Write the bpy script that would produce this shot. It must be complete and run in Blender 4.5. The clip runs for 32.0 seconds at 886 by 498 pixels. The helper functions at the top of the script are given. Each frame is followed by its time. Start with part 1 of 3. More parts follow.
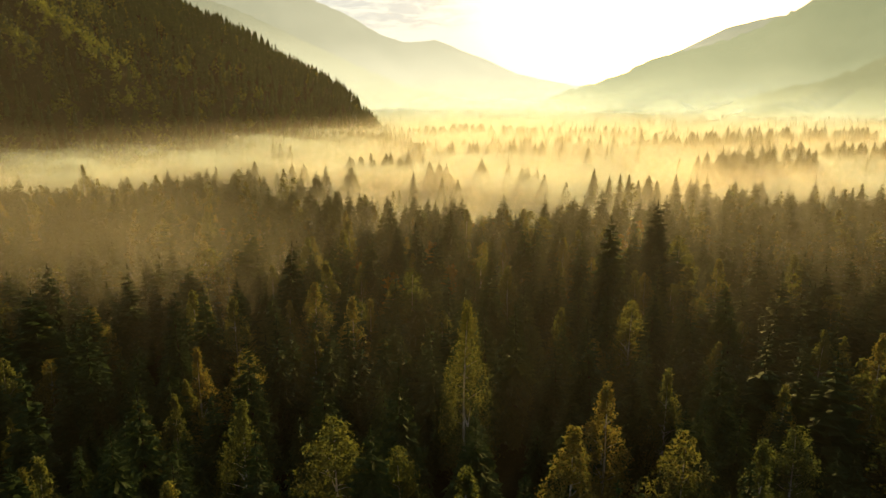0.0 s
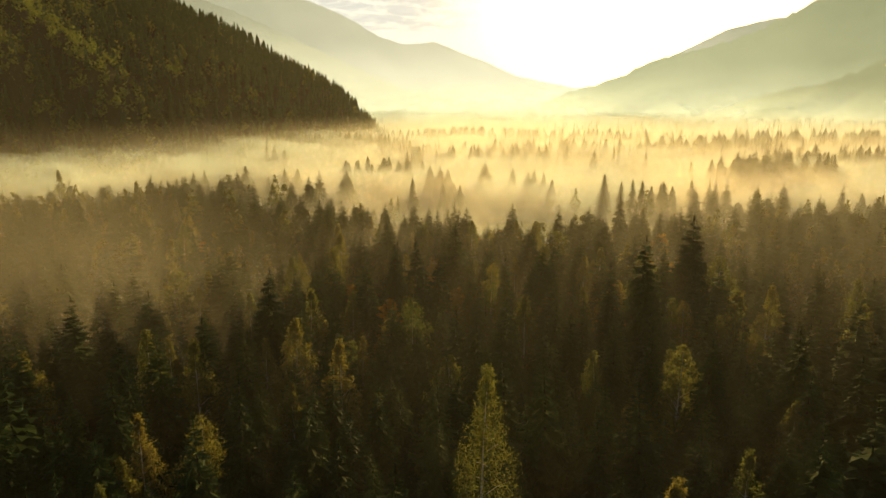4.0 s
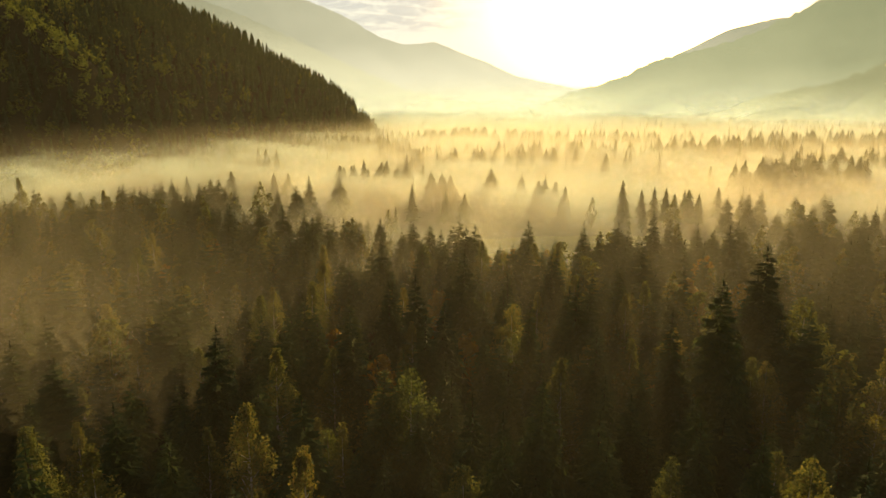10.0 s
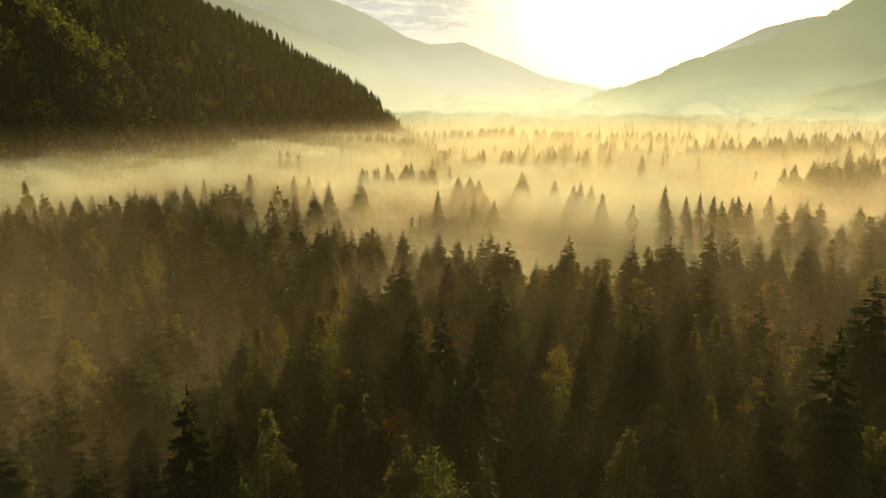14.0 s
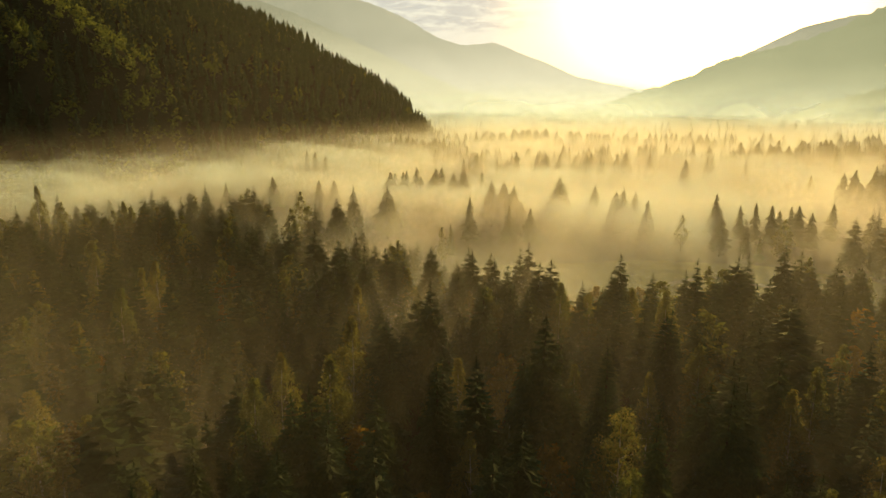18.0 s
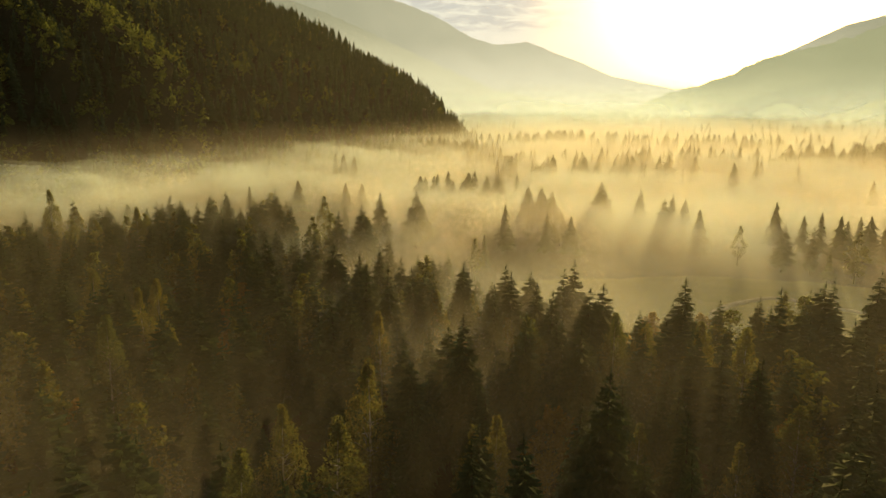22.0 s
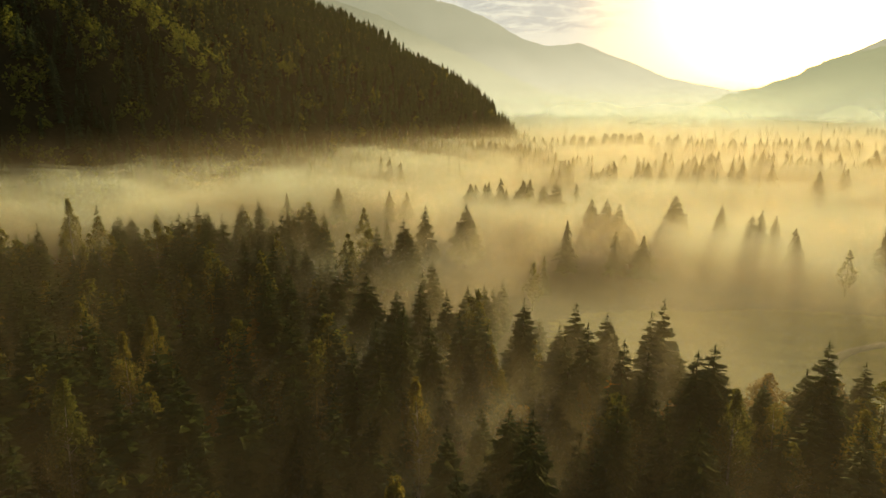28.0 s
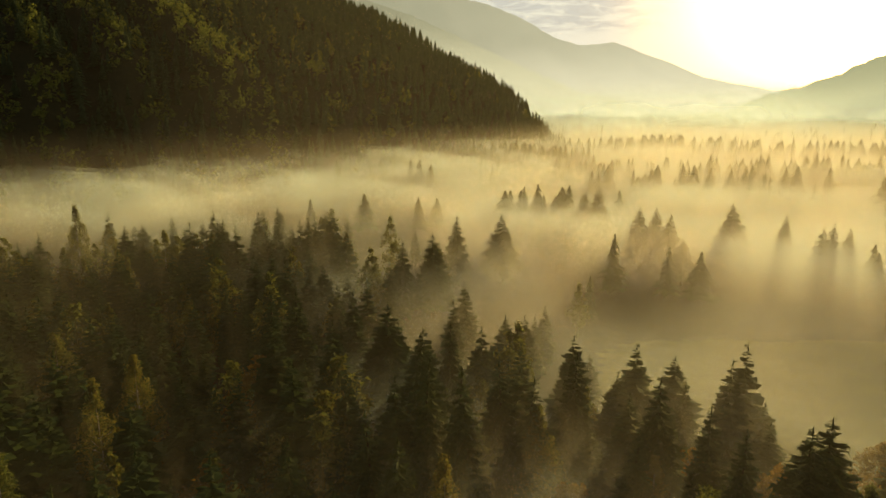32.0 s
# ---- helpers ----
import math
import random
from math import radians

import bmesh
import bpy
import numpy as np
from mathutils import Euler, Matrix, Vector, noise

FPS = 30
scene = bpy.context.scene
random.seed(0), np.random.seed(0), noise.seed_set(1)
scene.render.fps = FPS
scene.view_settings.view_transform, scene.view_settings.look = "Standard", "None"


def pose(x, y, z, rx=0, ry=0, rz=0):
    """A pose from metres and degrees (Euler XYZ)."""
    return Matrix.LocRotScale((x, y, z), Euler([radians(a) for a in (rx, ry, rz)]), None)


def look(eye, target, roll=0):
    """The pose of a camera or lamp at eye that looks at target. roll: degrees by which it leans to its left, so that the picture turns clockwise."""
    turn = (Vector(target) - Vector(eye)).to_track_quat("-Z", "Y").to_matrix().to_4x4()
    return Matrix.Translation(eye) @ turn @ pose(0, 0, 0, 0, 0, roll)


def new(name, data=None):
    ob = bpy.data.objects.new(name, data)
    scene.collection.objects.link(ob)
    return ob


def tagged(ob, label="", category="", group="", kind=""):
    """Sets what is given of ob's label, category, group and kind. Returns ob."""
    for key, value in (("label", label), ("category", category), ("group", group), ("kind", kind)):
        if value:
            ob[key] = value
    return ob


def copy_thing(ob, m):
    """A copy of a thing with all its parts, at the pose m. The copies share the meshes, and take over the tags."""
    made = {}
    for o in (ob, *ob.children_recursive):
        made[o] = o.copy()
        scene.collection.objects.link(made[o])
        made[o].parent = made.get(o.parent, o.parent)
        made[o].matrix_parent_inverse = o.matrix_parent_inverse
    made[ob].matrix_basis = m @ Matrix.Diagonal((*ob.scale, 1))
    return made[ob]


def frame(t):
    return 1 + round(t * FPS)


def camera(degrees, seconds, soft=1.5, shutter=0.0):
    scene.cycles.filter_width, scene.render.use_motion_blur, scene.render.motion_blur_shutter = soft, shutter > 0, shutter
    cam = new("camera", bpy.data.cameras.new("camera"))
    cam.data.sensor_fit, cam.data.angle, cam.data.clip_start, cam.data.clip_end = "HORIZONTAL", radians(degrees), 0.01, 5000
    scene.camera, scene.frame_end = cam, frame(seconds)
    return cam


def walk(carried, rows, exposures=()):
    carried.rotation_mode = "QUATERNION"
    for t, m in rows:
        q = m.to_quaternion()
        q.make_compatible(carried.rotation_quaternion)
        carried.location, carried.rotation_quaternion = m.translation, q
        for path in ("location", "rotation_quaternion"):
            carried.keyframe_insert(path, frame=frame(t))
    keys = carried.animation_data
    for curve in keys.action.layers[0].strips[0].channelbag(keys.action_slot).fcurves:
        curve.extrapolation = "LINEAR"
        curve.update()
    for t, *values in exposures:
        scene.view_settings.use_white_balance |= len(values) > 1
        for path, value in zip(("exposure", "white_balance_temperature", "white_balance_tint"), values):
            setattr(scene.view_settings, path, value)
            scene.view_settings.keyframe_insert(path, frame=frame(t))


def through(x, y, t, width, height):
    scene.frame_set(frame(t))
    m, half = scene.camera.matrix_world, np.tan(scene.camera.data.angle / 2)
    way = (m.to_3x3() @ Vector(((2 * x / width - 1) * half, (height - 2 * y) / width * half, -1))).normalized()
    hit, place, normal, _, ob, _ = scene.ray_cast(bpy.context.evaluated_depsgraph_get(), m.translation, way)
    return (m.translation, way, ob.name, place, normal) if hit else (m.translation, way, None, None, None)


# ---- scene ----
cam = camera(66.1, 32.0)
FLIGHT = [
    # seconds, x, y, z, tilt, lean, heading
    (0, 0.00, 0.00, 44.00, 77.560, 0.00, -0.000),
    (1, -0.30, 4.48, 43.86, 77.615, 0.01, -0.032),
    (2, -0.56, 8.94, 43.75, 77.669, 0.02, -0.064),
    (3, -0.78, 13.35, 43.64, 77.724, 0.03, -0.096),
    (4, -0.97, 17.73, 43.56, 77.739, 0.05, -0.100),
    (5, -1.15, 22.06, 43.49, 77.753, 0.06, -0.104),
    (6, -1.30, 26.36, 43.42, 77.768, 0.07, -0.107),
    (7, -1.45, 30.61, 43.37, 77.772, 0.08, -0.107),
    (8, -1.60, 34.82, 43.33, 77.776, 0.09, -0.108),
    (9, -1.74, 38.99, 43.29, 77.779, 0.10, -0.108),
    (10, -1.89, 43.11, 43.25, 77.783, 0.11, -0.106),
    (10.4, -1.96, 44.75, 43.24, 77.784, 0.11, -0.068),
    (10.8, -2.02, 46.38, 43.23, 77.784, 0.10, 0.088),
    (11.2, -2.09, 48.01, 43.22, 77.784, 0.10, 0.330),
    (12, -2.23, 51.24, 43.20, 77.785, 0.09, 0.827),
    (13, -2.43, 55.24, 43.17, 77.785, 0.07, 1.447),
    (14, -2.65, 59.20, 43.14, 77.786, 0.06, 2.067),
    (15, -2.90, 63.12, 43.12, 77.806, 0.05, 2.696),
    (16, -3.18, 67.01, 43.09, 77.826, 0.04, 3.333),
    (17, -3.49, 70.86, 43.07, 77.846, 0.02, 3.970),
    (18, -3.84, 74.69, 43.04, 77.866, 0.01, 4.624),
    (19, -4.23, 78.49, 43.02, 77.864, -0.00, 5.278),
    (20, -4.66, 82.27, 42.99, 77.862, -0.02, 5.931),
    (21, -5.13, 86.03, 42.96, 77.860, -0.02, 6.604),
    (22, -5.65, 89.77, 42.94, 77.858, -0.03, 7.276),
    (23, -6.21, 93.51, 42.91, 77.894, -0.04, 7.948),
    (24, -6.82, 97.24, 42.89, 77.931, -0.04, 8.633),
    (25, -7.48, 100.98, 42.87, 77.967, -0.05, 9.318),
    (26, -8.19, 104.72, 42.85, 78.004, -0.05, 10.003),
    (27, -8.95, 108.48, 42.84, 78.012, -0.06, 10.688),
    (28, -9.76, 112.25, 42.83, 78.021, -0.07, 11.373),
    (29, -10.62, 116.06, 42.84, 78.030, -0.07, 12.007),
    (30, -11.53, 119.89, 42.85, 78.029, -0.08, 12.641),
    (31, -12.49, 123.77, 42.87, 78.027, -0.08, 13.308),
    (32, -13.49, 127.70, 42.91, 78.026, -0.09, 13.976),
]
walk(cam, [(t, pose(x, y, z, rx, 0, rz)) for t, x, y, z, rx, ry, rz in FLIGHT], exposures=((0, 0.17, 8900, 17), (12, 0.0, 8900, 17), (32, -0.2, 8900, 17)))
SUN_AZ, SUN_EL = radians(15.5), radians(10.2)   # right of +Y, above the horizon

# ---- sky and sun ----
world = bpy.data.worlds.new("sky")
scene.world = world
world.use_nodes = True
wt = world.node_tree
wt.nodes.clear()
w_out = wt.nodes.new("ShaderNodeOutputWorld")
w_bg = wt.nodes.new("ShaderNodeBackground")
w_sky = wt.nodes.new("ShaderNodeTexSky")
w_sky.sky_type = "NISHITA"
w_sky.sun_disc = False
w_sky.sun_elevation = SUN_EL
w_sky.sun_rotation = SUN_AZ
w_sky.altitude = 500
w_sky.air_density = 1.0
w_sky.dust_density = 3.5
w_sky.ozone_density = 1.2
w_bg.inputs["Strength"].default_value = 0.11
wt.links.new(w_sky.outputs[0], w_bg.inputs["Color"])
wt.links.new(w_bg.outputs[0], w_out.inputs["Surface"])

sun = new("sun", bpy.data.lights.new("sun", "SUN"))
sun.data.energy = 5.0
sun.data.angle = radians(0.6)
sun.data.color = (1.0, 0.83, 0.37)
sun_dir = Vector((math.sin(SUN_AZ) * math.cos(SUN_EL), math.cos(SUN_AZ) * math.cos(SUN_EL), math.sin(SUN_EL)))
sun.matrix_world = look(sun_dir * 900, (0, 0, 0))
scene.cycles.transparent_max_bounces = 96


# ---- materials ----
def material(name):
    m = bpy.data.materials.new(name)
    m.use_nodes = True
    nt = m.node_tree
    nt.nodes.clear()
    out = nt.nodes.new("ShaderNodeOutputMaterial")

    def node(kind, **values):
        n = nt.nodes.new("ShaderNode" + kind)
        for k, v in values.items():
            k = k.replace("_", " ")
            if k in n.inputs:
                n.inputs[k].default_value = v
        return n

    return m, nt, out, node


def math_node(nt, op, a, b=None, clamp=False):
    n = nt.nodes.new("ShaderNodeMath")
    n.operation, n.use_clamp = op, clamp
    for i, v in enumerate((a, b)):
        if v is None:
            continue
        if isinstance(v, (int, float)):
            n.inputs[i].default_value = v
        else:
            nt.links.new(v, n.inputs[i])
    return n.outputs[0]


def ramp_node(nt, fac, stops):
    r = nt.nodes.new("ShaderNodeValToRGB")
    while len(r.color_ramp.elements) < len(stops):
        r.color_ramp.elements.new(0.5)
    for e, (p, c) in zip(r.color_ramp.elements, stops):
        e.position, e.color = p, (*c, 1)
    nt.links.new(fac, r.inputs[0])
    return r.outputs[0]


def span(nt, value, a, b):
    """0 at a, 1 at b, smooth between."""
    n = nt.nodes.new("ShaderNodeMapRange")
    n.interpolation_type = "SMOOTHSTEP"
    n.inputs[1].default_value, n.inputs[2].default_value = a, b
    nt.links.new(value, n.inputs[0])
    return n.outputs[0]


def foliage(name, stops, through=0.35, per_thing=True):
    """Leaves or needles: matt, partly letting light through; colour drifts from tree to tree and twig to twig."""
    m, nt, out, node = material(name)
    geo = node("NewGeometry")
    n1 = node("TexNoise", Scale=0.11, Detail=2.0)
    n2 = node("TexNoise", Scale=2.3, Detail=2.0)
    nt.links.new(geo.outputs["Position"], n1.inputs["Vector"])
    nt.links.new(geo.outputs["Position"], n2.inputs["Vector"])
    v = math_node(nt, "MULTIPLY", n1.outputs[0], 0.7)
    if per_thing:
        info = node("ObjectInfo")
        v = math_node(nt, "MULTIPLY", info.outputs["Random"], 0.7)
    v = math_node(nt, "ADD", v, math_node(nt, "MULTIPLY", n2.outputs[0], 0.5))
    v = math_node(nt, "ADD", v, math_node(nt, "MULTIPLY", geo.outputs["Random Per Island"], 0.4))
    v = math_node(nt, "SUBTRACT", v, 0.32, clamp=True)
    col = ramp_node(nt, v, stops)
    dif, tra, gl, mix, mix2 = node("BsdfDiffuse"), node("BsdfTranslucent"), node("BsdfGlossy", Roughness=0.45), node("MixShader"), node("MixShader")
    nt.links.new(col, dif.inputs["Color"])
    nt.links.new(col, tra.inputs["Color"])
    gl.inputs["Color"].default_value = (0.35, 0.35, 0.3, 1)
    mix.inputs[0].default_value = through
    mix2.inputs[0].default_value = 0.015
    nt.links.new(dif.outputs[0], mix.inputs[1])
    nt.links.new(tra.outputs[0], mix.inputs[2])
    nt.links.new(mix.outputs[0], mix2.inputs[1])
    nt.links.new(gl.outputs[0], mix2.inputs[2])
    nt.links.new(mix2.outputs[0], out.inputs[0])
    return m


def surface(name, stops, scale, rough=0.9, bump=0.4, stretch=(1, 1, 1)):
    m, nt, out, node = material(name)
    geo, mp = node("NewGeometry"), node("Mapping")
    mp.inputs["Scale"].default_value = stretch
    nt.links.new(geo.outputs["Position"], mp.inputs["Vector"])
    n1, n2 = node("TexNoise", Scale=scale, Detail=4.0), node("TexNoise", Scale=scale * 14, Detail=3.0)
    nt.links.new(mp.outputs[0], n1.inputs["Vector"])
    nt.links.new(mp.outputs[0], n2.inputs["Vector"])
    v = math_node(nt, "ADD", math_node(nt, "MULTIPLY", n1.outputs[0], 0.6), math_node(nt, "MULTIPLY", n2.outputs[0], 0.4))
    b = node("BsdfPrincipled", Roughness=rough, Specular_IOR_Level=0.05)
    nt.links.new(ramp_node(nt, v, stops), b.inputs["Base Color"])
    bp = node("Bump", Strength=bump, Distance=0.3)
    nt.links.new(n2.outputs[0], bp.inputs["Height"])
    nt.links.new(bp.outputs[0], b.inputs["Normal"])
    nt.links.new(b.outputs[0], out.inputs[0])
    return m


def painted_haze_material(name, low, high, z0, z1, rough=0.005, mottle=0.22):
    """Far slopes with kilometres of bright morning air painted in as glowing colour."""
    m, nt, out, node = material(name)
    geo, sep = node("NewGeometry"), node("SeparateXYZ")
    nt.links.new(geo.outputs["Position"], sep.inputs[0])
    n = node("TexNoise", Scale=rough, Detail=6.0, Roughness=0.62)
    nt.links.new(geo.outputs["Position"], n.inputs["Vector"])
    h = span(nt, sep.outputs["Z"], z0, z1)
    # colour painted brighter towards the sun, as hazy air would glow
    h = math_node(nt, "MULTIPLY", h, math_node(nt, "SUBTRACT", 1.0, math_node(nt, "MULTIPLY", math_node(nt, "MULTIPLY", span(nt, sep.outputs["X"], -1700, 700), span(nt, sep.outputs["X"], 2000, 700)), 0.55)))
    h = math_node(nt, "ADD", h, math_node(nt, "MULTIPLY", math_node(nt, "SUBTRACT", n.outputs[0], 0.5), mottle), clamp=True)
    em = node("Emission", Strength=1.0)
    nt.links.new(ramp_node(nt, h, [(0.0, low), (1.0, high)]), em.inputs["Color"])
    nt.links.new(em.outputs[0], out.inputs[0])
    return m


NEEDLE = foliage("spruce_needles", [(0.0, (0.030, 0.064, 0.026)), (0.5, (0.064, 0.110, 0.038)), (1.0, (0.12, 0.16, 0.048))], 0.6)
BIRCH = foliage("birch_leaves", [(0.0, (0.09, 0.12, 0.034)), (0.5, (0.16, 0.165, 0.042)), (1.0, (0.28, 0.21, 0.05))], 0.55)
AUTUMN = foliage("autumn_leaves", [(0.0, (0.16, 0.105, 0.020)), (0.5, (0.26, 0.145, 0.024)), (1.0, (0.34, 0.19, 0.03))], 0.5)
NEEDLE_FAR = foliage("forest_needles", [(0.0, (0.025, 0.052, 0.022)), (0.5, (0.050, 0.088, 0.031)), (1.0, (0.092, 0.124, 0.038))], 0.5, False)
LEAF_FAR = foliage("forest_leaves", [(0.0, (0.075, 0.105, 0.028)), (0.5, (0.125, 0.14, 0.034)), (1.0, (0.22, 0.17, 0.035))], 0.45, False)
# hill foliage coloured paler than the forest, in place of haze and lit crowns
HILL_NEEDLE = foliage("hill_needles", [(0.0, (0.045, 0.075, 0.034)), (0.5, (0.070, 0.105, 0.044)), (1.0, (0.10, 0.13, 0.05))], 0.55, False)
HILL_LEAF_LIT = foliage("hill_leaves_lit", [(0.0, (0.10, 0.14, 0.034)), (0.5, (0.17, 0.20, 0.045)), (1.0, (0.30, 0.27, 0.06))], 0.6, False)
BARK = surface("spruce_bark", [(0.0, (0.03, 0.02, 0.014)), (1.0, (0.08, 0.058, 0.042))], 1.5, stretch=(4, 4, 0.6))
BIRCH_BARK = surface("birch_bark", [(0.0, (0.10, 0.09, 0.08)), (0.55, (0.5, 0.47, 0.42)), (1.0, (0.62, 0.6, 0.55))], 1.2, stretch=(0.7, 0.7, 5))


# ---- mesh helpers ----
def mesh_of(name, verts, tris, mat, smooth=False):
    verts, tris = np.asarray(verts, np.float32), np.asarray(tris, np.int32)
    me = bpy.data.meshes.new(name)
    me.vertices.add(len(verts))
    me.vertices.foreach_set("co", verts.ravel())
    me.loops.add(tris.size)
    me.loops.foreach_set("vertex_index", tris.ravel())
    me.polygons.add(len(tris))
    me.polygons.foreach_set("loop_start", np.arange(0, tris.size, tris.shape[1], dtype=np.int32))
    me.polygons.foreach_set("loop_total", np.full(len(tris), tris.shape[1], np.int32))
    if smooth:
        me.polygons.foreach_set("use_smooth", np.ones(len(tris), bool))
    me.materials.append(mat)
    me.update(calc_edges=True)
    return me


def grid_faces(nu, nv):
    i = np.arange(nu * nv).reshape(nu, nv)
    return np.stack([i[:-1, :-1], i[1:, :-1], i[1:, 1:], i[:-1, 1:]], -1).reshape(-1, 4)


def ripple(x, y, scale, seed, octaves=4):
    """Smooth random relief made of crossed waves, about -1 to 1."""
    rng = np.random.RandomState(seed)
    out, amp, tot = np.zeros_like(x, dtype=float), 1.0, 0.0
    for o in range(octaves):
        f = 2 ** o / scale
        for k in range(3):
            a, p = rng.uniform(0, 2 * np.pi), rng.uniform(0, 2 * np.pi)
            b, q = rng.uniform(0, 2 * np.pi), rng.uniform(0, 2 * np.pi)
            out += amp / 3 * np.sin(2 * np.pi * f * (x * np.cos(a) + y * np.sin(a)) + p + 1.5 * np.sin(2 * np.pi * f * 0.6 * (x * np.cos(b) + y * np.sin(b)) + q))
        tot += amp * 0.75
        amp *= 0.5
    return out / tot


# ---- the lie of the land ----
def hill_foot(y):
    """x of the foot of the wooded hill that closes the valley on the side away from the sun."""
    return np.interp(y, [-400, 200, 350, 425, 510, 600, 726, 830, 1000, 1400], [-520, -300, -228, -192, -152, -112, -70, -62, -280, -900])


def spurs(x, y):
    """Ribs that run straight up the hillside, with gullies between them."""
    q = 0.41 * x + 0.91 * y + 9 * ripple(x, y, 120, 15, 2)
    out = np.zeros_like(q)
    for q0, width, rise in [(343, 17, 15), (292, 13, 10), (246, 15, 11), (196, 16, 10), (405, 20, 6), (318, 10, -6), (268, 10, -6), (470, 26, 4)]:
        out += rise * np.exp(-((q - q0) / width) ** 2)
    return out


def ground_z(x, y):
    x, y = np.asarray(x, float), np.asarray(y, float)
    d = hill_foot(y) - x
    h = np.interp(d, [0, 15, 35, 60, 85, 121, 153, 198, 300, 600, 1500], [0, 10, 30, 54, 68, 84, 103, 122, 181, 275, 420])
    h *= 1 + 0.05 * ripple(x, y, 170, 5) * np.clip(d / 60, 0, 1)
    h += spurs(x, y) * np.clip((d - 8) / 60, 0, 1)
    return h + 0.5 * ripple(x, y, 90, 3) * (d < 20)


def ground():
    u = np.linspace(-1, 1, 321)
    xs = np.sinh(u * 4.2) / np.sinh(4.2) * 4900
    v = np.linspace(0, 1, 321)
    ys = -600 + 250 * v + (np.sinh(v * 3.2) / np.sinh(3.2)) * 5200
    X, Y = np.meshgrid(xs, ys, indexing="ij")
    V = np.stack([X, Y, ground_z(X, Y)], -1).reshape(-1, 3)
    mat = surface("forest_floor", [(0.25, (0.018, 0.018, 0.008)), (0.6, (0.045, 0.038, 0.016)), (0.8, (0.09, 0.065, 0.025))], 0.05)
    tagged(new("ground", mesh_of("ground", V, grid_faces(321, 321), mat, True)), "dark mossy forest floor of the valley and hill", "ground", kind="structure")


ground()


# ---- trees ----
def spruce_arrays(h, rad, rng, levels, spokes, leaflets, sag=0.3, gaps=0.0):
    """Whorls of drooping boughs; each bough a bent spray with hanging twigs on both sides."""
    V, T = [], []

    def tri(a, b, c):
        n = len(V)
        V.extend((a, b, c))
        T.append((n, n + 1, n + 2))

    top = np.array([0.0, 0, h])
    for k in range(3):
        a = k * 2.1
        tri(top, np.array([0.10 * math.cos(a), 0.10 * math.sin(a), h - 1.2]), np.array([0.10 * math.cos(a + 2.1), 0.10 * math.sin(a + 2.1), h - 1.2]))
    for i in range(levels):
        f = ((i + 0.4) / levels)
        z0 = h - 0.35 - f * h * 0.86
        env = rad * (1 - (1 - f) ** 1.35) * (1 if f < 0.8 else 1 - 0.45 * (f - 0.8) / 0.2)
        n = max(4, int(round(spokes * (0.55 + 0.45 * min(1, f * 2.2)))))
        a0 = rng.uniform(0, 6.28)
        for k in range(n):
            if rng.rand() < gaps * f:
                continue
            a = a0 + 6.283 * k / n + rng.uniform(-0.3, 0.3)
            L = (0.22 + env) * rng.uniform(0.72, 1.15)
            z = z0 + rng.uniform(-1.0, 1.0) * h / levels
            c, s = math.cos(a), math.sin(a)
            drop = sag * rng.uniform(0.6, 1.35) * (0.35 + f)

            def at(r):
                return np.array([c * r * L, s * r * L, z + L * (0.10 * r - drop * r * r * 1.15 + 0.06 * r ** 4)])

            side = np.array([-s, c, 0.0])
            w = L * rng.uniform(0.26, 0.40) * (1.0 if leaflets > 2 else 1.45)
            steps = [0.05, 0.45, 0.8, 1.0] if leaflets > 2 else [0.05, 0.6, 1.0]
            pts = [at(r) for r in steps]
            wid = [0.25 * w, 0.62 * w, 0.42 * w, 0.0] if leaflets > 2 else [0.3 * w, 0.9 * w, 0.0]
            if leaflets < 0:
                tri(at(0.0), at(0.62) + side * w * 0.95, at(1.0))
                tri(at(0.0), at(1.0), at(0.62) - side * w * 0.95)
                continue
            dn = np.array([0, 0, -0.35 * w])
            for j in range(len(steps) - 1):
                for sg in (1, -1):
                    a1, a2 = pts[j] + sg * side * wid[j] + dn, pts[j + 1] + sg * side * wid[j + 1] + dn * (wid[j + 1] > 0)
                    tri(pts[j], pts[j + 1], a1)
                    if wid[j + 1] > 0:
                        tri(pts[j + 1], a2, a1)
            for j in range(leaflets):
                r = 0.22 + 0.72 * (j + rng.uniform(0, 0.8)) / max(1, leaflets)
                p = at(r)
                for sg in (1, -1):
                    ln = w * (1.35 - 0.75 * r) * rng.uniform(0.8, 1.6)
                    out = p + side * sg * ln + np.array([c, s, 0]) * ln * 0.5 + np.array([0, 0, -ln * rng.uniform(0.35, 1.0)])
                    tri(p + np.array([c, s, 0]) * 0.13 * L * 0.6, p - np.array([c, s, 0]) * 0.13 * L * 0.4, out)
    return np.array(V), np.array(T)


